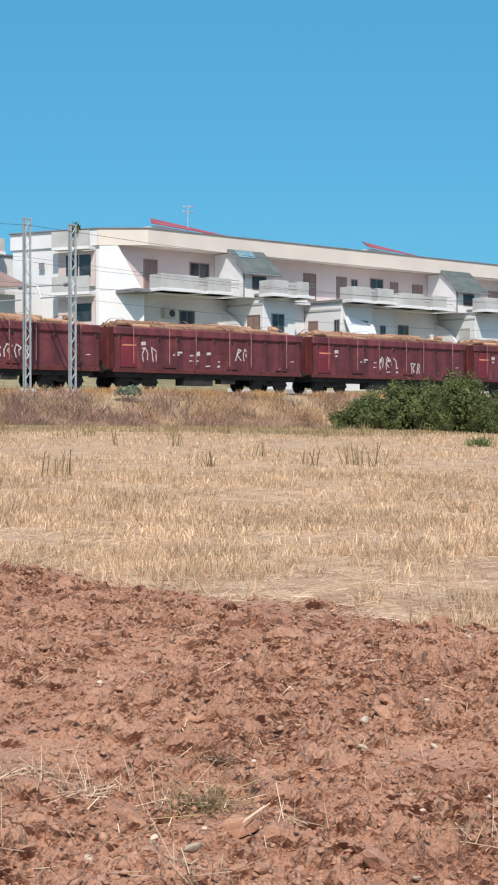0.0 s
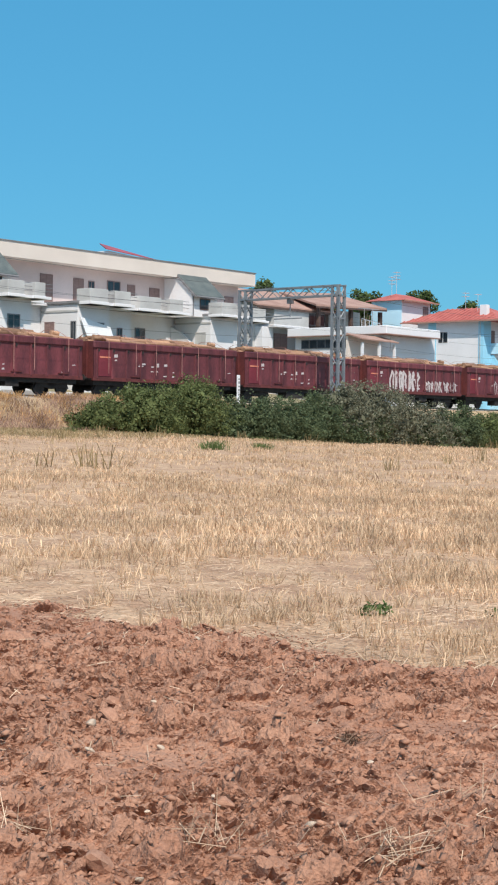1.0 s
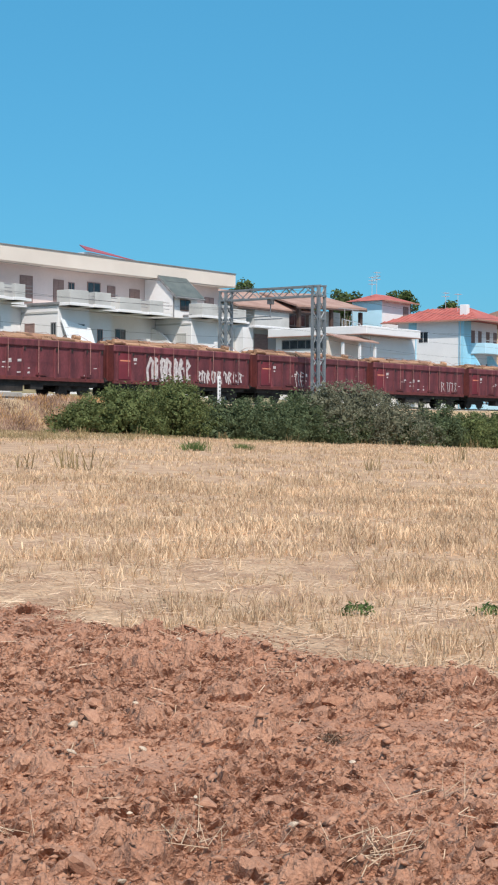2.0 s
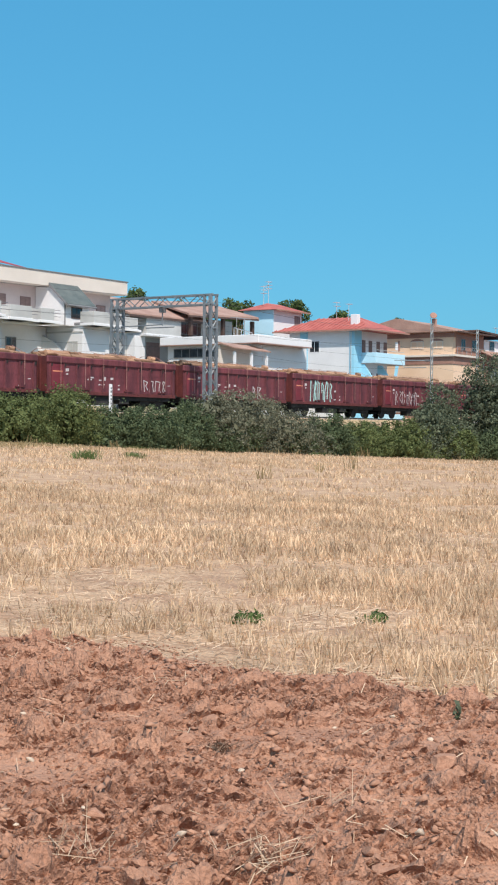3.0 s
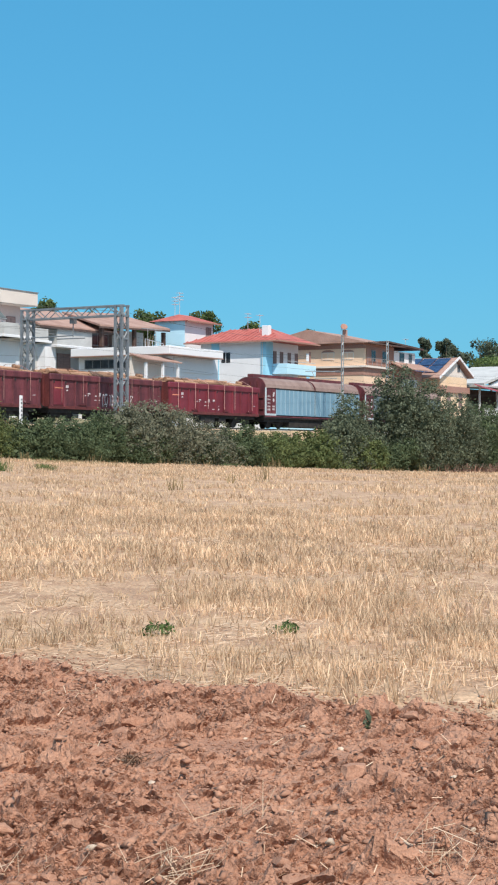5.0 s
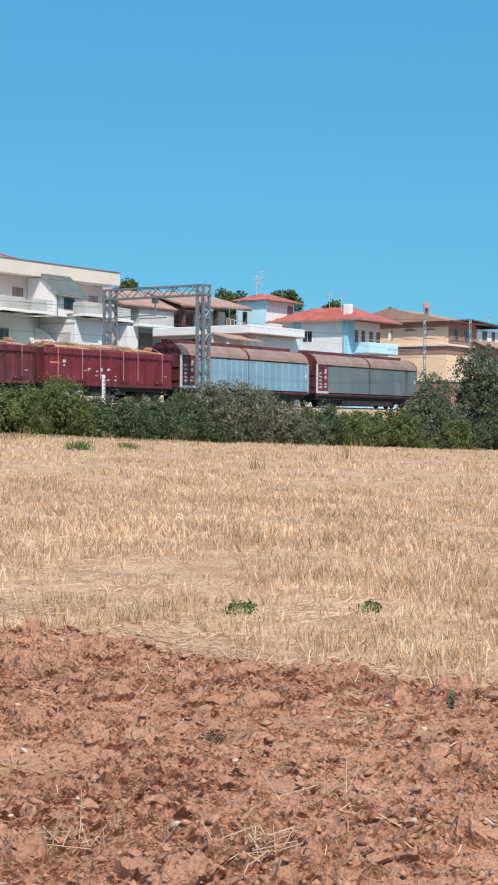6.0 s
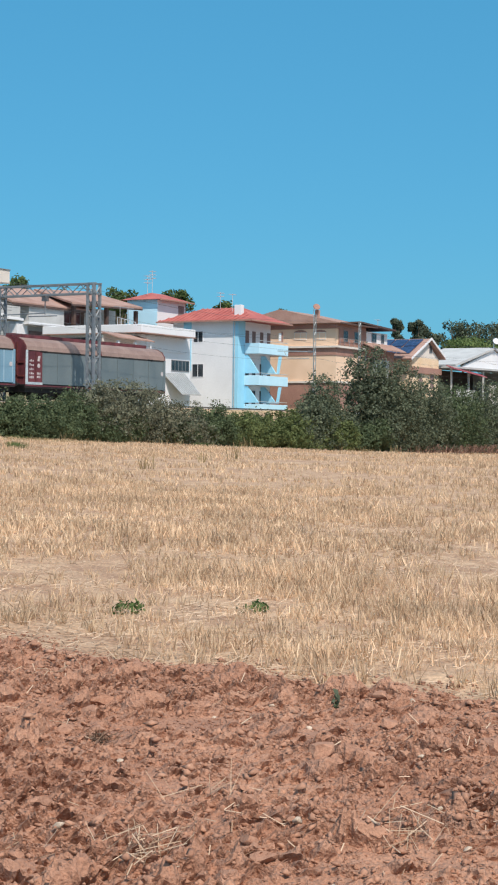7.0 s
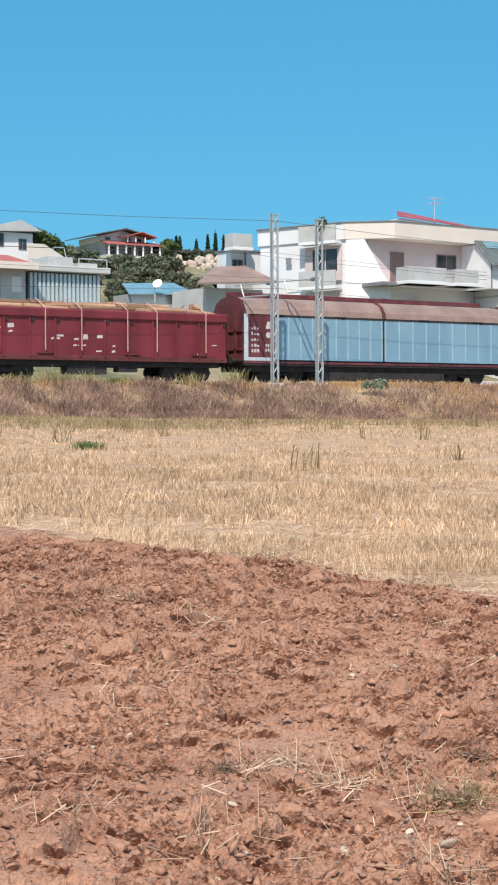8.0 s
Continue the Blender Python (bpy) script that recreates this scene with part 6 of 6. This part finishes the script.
def stubble(n, r0, r1, h0, h1, w, gap, per, snap):
    """Stubble in tufts along faint drilled rows that run aslant over the field, thin in worn patches."""
    k = n // per
    x, y = fan(RB, k, r0, r1)
    row = (x * 0.955 + y * 0.297) / gap
    off = (np.round(row) - row) * gap * RB.uniform(0.0, snap, k)
    x, y = x + off * 0.955, y + off * 0.297
    worn = 0.5 * value_noise(x * 0.86 - y * 0.5, (x * 0.5 + y * 0.86) * 3.0, 4.2, 40)
    dens = 0.62 + 0.75 * value_noise(x, y, 1.5, 41) + 0.55 * value_noise(x, y, 0.42, 42) + 0.35 * value_noise(x, y, 6.5, 46) - worn - 0.35 * np.clip(1 + (soil_mask(x, y) + 0.1) / 0.7, 0, 1)
    keep = (soil_mask(x, y) < -0.04) & (y < 56.0) & (RB.random(k) < np.clip(dens, 0.05, 1))
    x, y = np.repeat(x[keep], per), np.repeat(y[keep], per)
    m = len(x)
    x, y = x + RB.normal(0, gap * 0.13, m), y + RB.normal(0, gap * 0.13, m)
    tall = RB.uniform(h0, h1, m) * (0.8 + 0.35 * value_noise(x, y, 1.4, 43))
    return blades(RB, x, y, tall, w * RB.uniform(0.5, 1.4, m), 0.42)


near_st = stubble(90000, 8.0, 16.0, 0.04, 0.15, 0.0040, 0.17, 8, 0.7)
mid_st = stubble(140000, 16.0, 32.0, 0.04, 0.145, 0.0068, 0.17, 6, 0.7)
far_st = stubble(220000, 32.0, 75.0, 0.04, 0.14, 0.010, 0.24, 5, 0.3)
last_st = stubble(40000, 75.0, 170.0, 0.05, 0.15, 0.018, 0.4, 2, 0.3)
tagged(part("stubble", quads("stubble", np.concatenate([near_st, mid_st, far_st, last_st])), STRAW), "golden cut stubble standing in rows over the field", "stubble", kind="stuff")
x, y = fan(RB, 110000, 7.5, 30.0)
keep = (soil_mask(x, y) < 0.22 * RB.random(len(x))) & (RB.random(len(x)) < np.clip(1.15 - 0.05 * (np.hypot(x, y) - 8), 0.25, 1) * (0.6 + 0.5 * value_noise(x, y, 0.9, 44)))
straw_a = lying(RB, x[keep], y[keep], RB.uniform(0.03, 0.2, keep.sum()) ** 1.15, 0.0026)
x, y = fan(RB, 5200, 5.0, 16.0)
keep = (soil_mask(x, y) > 0.1) & (RB.random(len(x)) < np.clip(0.35 + 0.9 * value_noise(x, y, 0.8, 45), 0.05, 1))
straw_b = lying(RB, x[keep], y[keep], RB.uniform(0.02, 0.13, keep.sum()), 0.0019)
tagged(part("loose_straw", quads("loose_straw", np.concatenate([straw_a, straw_b])), STRAW_PALE), "loose pale straw scattered over soil and stubble", "straw", kind="stuff")

# straw tufts torn up by the plough
PALE_TUFT = "uprooted tuft of pale straw on ploughed soil"
for x, y, n, mat, lab in ((3.83, 5.18, 100, STRAW_PALE, PALE_TUFT), (4.04, 4.77, 120, DRY_WEED, "dark withered grass tuft lying on ploughed soil"), (4.02, 4.82, 40, STRAW_PALE, PALE_TUFT), (3.7, 5.45, 50, STRAW_PALE, PALE_TUFT), (3.37, 4.02, 40, STRAW_PALE, PALE_TUFT), (4.5, 3.79, 36, STRAW_PALE, PALE_TUFT), (4.02, 4.26, 26, STRAW_PALE, PALE_TUFT), (4.81, 3.17, 60, STRAW_PALE, PALE_TUFT), (5.58, 2.47, 40, STRAW_PALE, PALE_TUFT), (5.69, 3.42, 26, STRAW_PALE, PALE_TUFT), (5.35, 9.8, 70, STRAW_PALE, PALE_TUFT), (5.38, 8.83, 60, STRAW_PALE, PALE_TUFT), (3.71, 5.53, 40, STRAW_PALE, PALE_TUFT), (2.89, 4.75, 36, STRAW_PALE, PALE_TUFT), (2.63, 5.24, 24, STRAW_PALE, PALE_TUFT), (6.48, 7.71, 30, STRAW_PALE, PALE_TUFT)):
    r = np.random.default_rng(int(x * 100))
    bx, by = x + r.normal(0, 0.10, n), y + r.normal(0, 0.07, n)
    q = np.concatenate([blades(r, bx[: n // 2], by[: n // 2], r.uniform(0.04, 0.15, n // 2), 0.0018, 0.7), lying(r, bx[n // 2:], by[n // 2:], r.uniform(0.06, 0.2, n - n // 2), 0.002, 0.02)])
    tagged(part("straw_tuft", quads("straw_tuft", q), mat), lab, "straw", "straw tufts on the soil")
for x, y in ((4.04, 4.78), (3.52, 5.62), (4.53, 5.24), (6.22, 4.30)):
    r = np.random.default_rng(int(x * 1000))
    n = 70
    bx, by = x + r.normal(0, 0.045, n), y + r.normal(0, 0.035, n)
    q = np.concatenate([blades(r, bx[:40], by[:40], r.uniform(0.02, 0.07, 40), 0.0022, 0.9), lying(r, bx[40:], by[40:], r.uniform(0.04, 0.1, 30), 0.0022, 0.02)])
    tagged(part("root_clump", quads("root_clump", q), ROOTS), "dark withered root clump turned up on ploughed soil", "roots", "root clumps on the soil")
# small green plants in the stubble
for x, y, s in ((9.86, 6.63, 0.14), (10.65, 5.99, 0.12), (7.54, 3.75, 0.022)):
    r = np.random.default_rng(int(x * 100))
    z = float(soil_z(np.array([x]), np.array([y]))[0])
    t = thing("green_plant", (x, y, z), "small green weed growing in the stubble", "plant", "small green weeds")
    part("leaves", quads("leaves", leaf_cloud(r, [(x, y, z + 0.03, s, s, 0.25 * s + 0.02), (x + s * 0.7, y, z + 0.04, s * 0.6, s * 0.6, 0.05)], int(1100 * s), 0.022)), GREEN if s > 0.05 else OLIVE, t)
    part("stem", rod(bmesh.new(), (x, y, z - 0.03), (x, y, z + 0.01 + 0.5 * s), 0.02 * s + 0.002, 5), GREEN, t)
# dry and green weeds far out in the field
rgw = random.Random(21)
spots = [(38.6, 23.4), (41.0, 23.8), (32.6, 21.4), (21.4, 25.0), (25.6, 28.0), (16.0, 22.8), (23.7, 24.4), (24.7, 24.2), (24.5, 23.4), (29.2, 41.0), (31.5, 43), (36.1, 45.5), (38.5, 45), (41.2, 47), (43.8, 44), (46.7, 45), (52, 46), (40, 49), (48.4, 46.2), (33, 45), (47, 50), (35, 50), (66.0, 43.2), (71.0, 45.4), (74.0, 46.0), (76.5, 49), (79, 50), (60.0, 48), (84, 38), (88, 42), (95, 46), (27.2, 47.0), (24, 44), (22.0, 40.0), (57, 51), (63.5, 44.5)]
for i in range(46):
    yy = rgw.uniform(34, 54)
    spots.append((yy * math.tan(radians(rgw.uniform(22, 69))), yy))
for i, (x, y) in enumerate(spots):
    r = np.random.default_rng(i)
    n = r.integers(6, 18)
    hh = r.uniform(0.25, 0.6)
    bx, by = x + r.normal(0, 0.16, n), y + r.normal(0, 0.16, n)
    tagged(part("dry_weed", quads("dry_weed", blades(r, bx, by, r.uniform(0.5, 1, n) * hh, 0.013, 0.22, land(bx, by))), DRY_WEED), "thin brown dry weed standing above the stubble", "weed", "dry weeds in the field")
for i, (x, y, s) in enumerate(((38.75, 32.25, 0.42), (43.24, 33.75, 0.32), (69.4, 54.0, 0.5), (16.2, 31.4, 0.25), (68.1, 41.4, 0.45), (67.2, 39.0, 0.35), (54.6, 54.4, 0.4), (85.5, 40.5, 0.4), (32.4, 60.2, 0.4))):
    r = np.random.default_rng(100 + i)
    n = 240
    bx, by = x + r.normal(0, s * 0.6, n), y + r.normal(0, s * 0.4, n)
    tagged(part("green_tuft", quads("green_tuft", blades(r, bx, by, r.uniform(0.4, 1, n) * s * 0.75, 0.010, 0.5, land(bx, by))), GREEN if i != 7 else DRY_WEED), "green grass tuft at the edge of the field", "grass", "green tufts")

x, y, z = 45.9, 59.5, float(land(45.9, 59.5))
t = thing("thistle", (x, y, z), "low blue-green thistle clump on the railway bank", "plant")
part("leaves", quads("leaves", leaf_cloud(np.random.default_rng(9), [(x - 0.35, y, z + 0.2, 0.4, 0.3, 0.22), (x + 0.3, y, z + 0.25, 0.45, 0.3, 0.25)], 260, 0.09)), THISTLE, t)
part("stem", rod(bmesh.new(), (x, y, z - 0.1), (x, y, z + 0.3), 0.02, 6), THISTLE, t)
n = 1500
spot = RB.choice([27.4, 28.2, 29.3, 30.2, 31.3, 33.0, 36.4, 38.8], n)
bx, by = spot + RB.normal(0, 0.28, n), 60.6 + RB.normal(0, 0.25, n)
tagged(part("tall_weeds", quads("tall_weeds", blades(RB, bx, by, RB.uniform(0.1, 0.75, n) * (0.8 + 0.4 * value_noise(bx, by, 0.8, 55)), 0.012, 0.45, land(bx, by))), WEEDS), "yellow-green tall weeds beside the track", "weeds", kind="stuff")

# dead scrub and golden grass on the railway bank
n = 76000
bx, by = RB.uniform(14, 66, n), RB.uniform(56.0, 60.0, n)
keep = RB.random(n) < np.clip(0.95 + 0.8 * value_noise(bx, by, 1.3, 51) - 0.4 * (by - 58.2), 0.06, 1) * (1 - 0.55 * step(43, 48, bx))
bx, by = bx[keep], by[keep]
tagged(part("dead_scrub", quads("dead_scrub", blades(RB, bx, by, RB.uniform(0.1, 0.46, len(bx)) * (0.75 + 0.45 * value_noise(bx, by, 1.6, 52)), 0.012, 0.6, land(bx, by))), SCRUB), "brown dead brambles and thistles covering the railway bank", "scrub", kind="stuff")
n = 40000
bx, by = RB.uniform(14, 75, n), RB.uniform(57.4, 62.4, n)
keep = RB.random(n) < np.clip(0.12 + 1.3 * value_noise(bx, by, 1.7, 53) + 0.45 * step(43, 48, bx) - 0.9 * (by < 59.2) * (1 - step(43, 48, bx)), 0.02, 1)
bx, by = bx[keep], by[keep]
tagged(part("golden_grass", quads("golden_grass", blades(RB, bx, by, RB.uniform(0.06, 0.32, len(bx)) * (0.9 + 0.5 * value_noise(bx, by, 0.9, 54)), 0.013, 0.5, land(bx, by))), GOLD), "tall golden dry grass along the track", "grass", kind="stuff")
n = 60000
bx, by = RB.uniform(14, 64, n), RB.uniform(42.0, 56.4, n)
keep = RB.random(n) < np.clip(0.35 + 0.06 * (by - 49) + 0.9 * value_noise(bx * 0.35, by, 2.2, 57), 0.02, 1)
bx, by = bx[keep], by[keep]
tagged(part("margin_grass", quads("margin_grass", blades(RB, bx, by, RB.uniform(0.05, 0.2, len(bx)), 0.012, 0.5, land(bx, by))), MARGIN), "olive-brown dry grass at the far edge of the stubble", "grass", kind="stuff")
n = 16000
bx, by = RB.uniform(60, 190, n), RB.uniform(54.6, 56.2, n)
tagged(part("verge_grass", quads("verge_grass", blades(RB, bx, by, RB.uniform(0.04, 0.15, n), 0.02, 0.45, land(bx, by))), GOLD), "dry grass along the foot of the hedge", "grass", kind="stuff")
n = 6000
bx, by = RB.normal(152, 9, n), RB.uniform(55.0, 56.0, n)
tagged(part("rusty_brush", quads("rusty_brush", blades(RB, bx, by, RB.uniform(0.3, 1.0, n), 0.03, 0.5, land(bx, by))), SCRUB), "reddish-brown dead brush at the hedge foot", "scrub", kind="stuff")

# ---- clods and stones ----
def lump_mesh(seed, sub=1, squash=0.65):
    r = random.Random(seed)
    bm = bmesh.new()
    bmesh.ops.create_icosphere(bm, subdivisions=sub, radius=1.0)
    cuts = [(Vector((r.gauss(0, 1), r.gauss(0, 1), r.gauss(0, 1))).normalized(), r.uniform(0.45, 0.8)) for _ in range(9)]
    for v in bm.verts:
        for n, d in cuts:
            over = v.co.dot(n) - d
            if over > 0:
                v.co -= n * over
        v.co *= 1 + r.uniform(-0.09, 0.09)
        v.co.z *= squash
        v.co.x *= 1.25
    me = bpy.data.meshes.new("lump")
    bm.to_mesh(me)
    bm.free()
    return me


CLOD_MESHES, STONE_MESHES = [lump_mesh(i, 2, 0.6) for i in range(8)], [lump_mesh(50 + i, 2, 0.55) for i in range(5)]
for m in CLOD_MESHES:
    m.materials.append(CLOD)
for m in STONE_MESHES:
    m.materials.append(STONE)
    m.polygons.foreach_set("use_smooth", [True] * len(m.polygons))


def strew(name, meshes, x, y, r, sink=0.25, parent=None):
    """Single lumps on the soil, sharing a few meshes."""
    for i in range(len(x)):
        ob = new(name, meshes[i % len(meshes)])
        z = float(soil_z(np.array([x[i]]), np.array([y[i]]))[0]) + r[i] * (0.5 - sink)
        rg = random.Random(i)
        ob.matrix_basis = pose(x[i], y[i], z, rg.uniform(-25, 25), rg.uniform(-25, 25), rg.uniform(0, 360)) @ Matrix.Diagonal((r[i], r[i], r[i], 1))
        ob.parent = parent


RC = np.random.default_rng(31)
x, y = fan(RC, 900, 5.2, 12.5, 20, 74)
keep = soil_mask(x, y) > 0.0
x, y = x[keep][:300], y[keep][:300]
x[12:19], y[12:19] = (2.63, 4.91, 4.44, 4.48, 5.85, 3.04, 6.66), (4.86, 8.33, 7.63, 6.24, 7.86, 6.00, 7.86)
x[:12] = 3.94, 3.70, 3.99, 4.98, 6.01, 7.32, 6.44, 4.69, 5.07, 7.20, 7.91, 6.98
y[:12] = 4.42, 4.75, 3.81, 5.94, 5.61, 8.64, 3.27, 3.47, 2.81, 2.75, 3.66, 4.83
big = np.minimum(0.018 + 0.011 * RC.pareto(2.6, len(x)), 0.055)
big[12:19] = 0.05, 0.06, 0.07, 0.06, 0.06, 0.05, 0.06
big[:12] = 0.10, 0.06, 0.075, 0.05, 0.06, 0.06, 0.07, 0.06, 0.06, 0.08, 0.06, 0.06
strew("clod", CLOD_MESHES, x, y, big, parent=ground)
x, y = fan(RC, 260, 5.2, 11.5, 20, 74)
keep = soil_mask(x, y) > 0.1
x, y = x[keep][:95], y[keep][:95]
x[:12] = 3.63, 5.21, 5.55, 4.19, 3.26, 6.59, 5.52, 5.53, 4.89, 7.19, 6.74, 6.52
y[:12] = 4.32, 5.02, 4.90, 3.67, 4.41, 7.15, 2.60, 2.91, 3.57, 3.72, 2.92, 2.62
sr = np.minimum(0.011 + 0.008 * RC.pareto(2.5, len(x)), 0.034)
sr[:12] = 0.034, 0.024, 0.022, 0.022, 0.022, 0.02, 0.03, 0.028, 0.026, 0.02, 0.02, 0.02
strew("stone", STONE_MESHES, x, y, sr, 0.2, ground)
# crumbs: eight-sided bits of dry soil, too small and many to count
n = 46000
x, y = fan(RC, n, 5.2, 14.5, 22, 72)
keep = soil_mask(x, y) > -0.15 - 0.25 * RC.random(n) ** 3
x, y = x[keep], y[keep]
n = len(x)
r = np.minimum(0.006 + 0.005 * RC.pareto(2.4, n), 0.026)
z = soil_z(x, y) + r * 0.35
x, y = x - 0.62 * np.clip(z - land(x, y), -0.03, 0.06), y - 0.82 * np.clip(z - land(x, y), -0.03, 0.06)
oct_v = np.array([(1, 0, 0), (0, 1, 0), (-1, 0, 0), (0, -1, 0), (0, 0, 0.8), (0, 0, -0.6)], float)
a = RC.uniform(0, 6.28, n)
v = oct_v[None] * r[:, None, None] * RC.uniform(0.3, 1.7, (n, 6, 1)) * np.array([1.2, 0.9, 0.75])
vx = v[..., 0] * np.cos(a)[:, None] - v[..., 1] * np.sin(a)[:, None]
vy = v[..., 0] * np.sin(a)[:, None] + v[..., 1] * np.cos(a)[:, None]
tilt = RC.normal(0, 0.4, n)[:, None]
v = np.stack([vx + x[:, None], vy + y[:, None], v[..., 2] + vx * tilt + z[:, None]], -1)
f = np.array([(0, 1, 4), (1, 2, 4), (2, 3, 4), (3, 0, 4), (1, 0, 5), (2, 1, 5), (3, 2, 5), (0, 3, 5)])
faces = (f[None] + (np.arange(n) * 6)[:, None, None]).reshape(-1, 3)
tagged(part("soil_crumbs", mesh_of("soil_crumbs", v.reshape(-1, 3), faces), CLODS), "small crumbs of dry brown soil over the ploughed ground", "soil", kind="stuff")


# ---- what moves: the train rolls by ----
def motions():
    for ob, at in WAGONS:
        walk(ob, [(t, pose(at - s, FACE, RAIL)) for t, s in TRAIN])


motions()
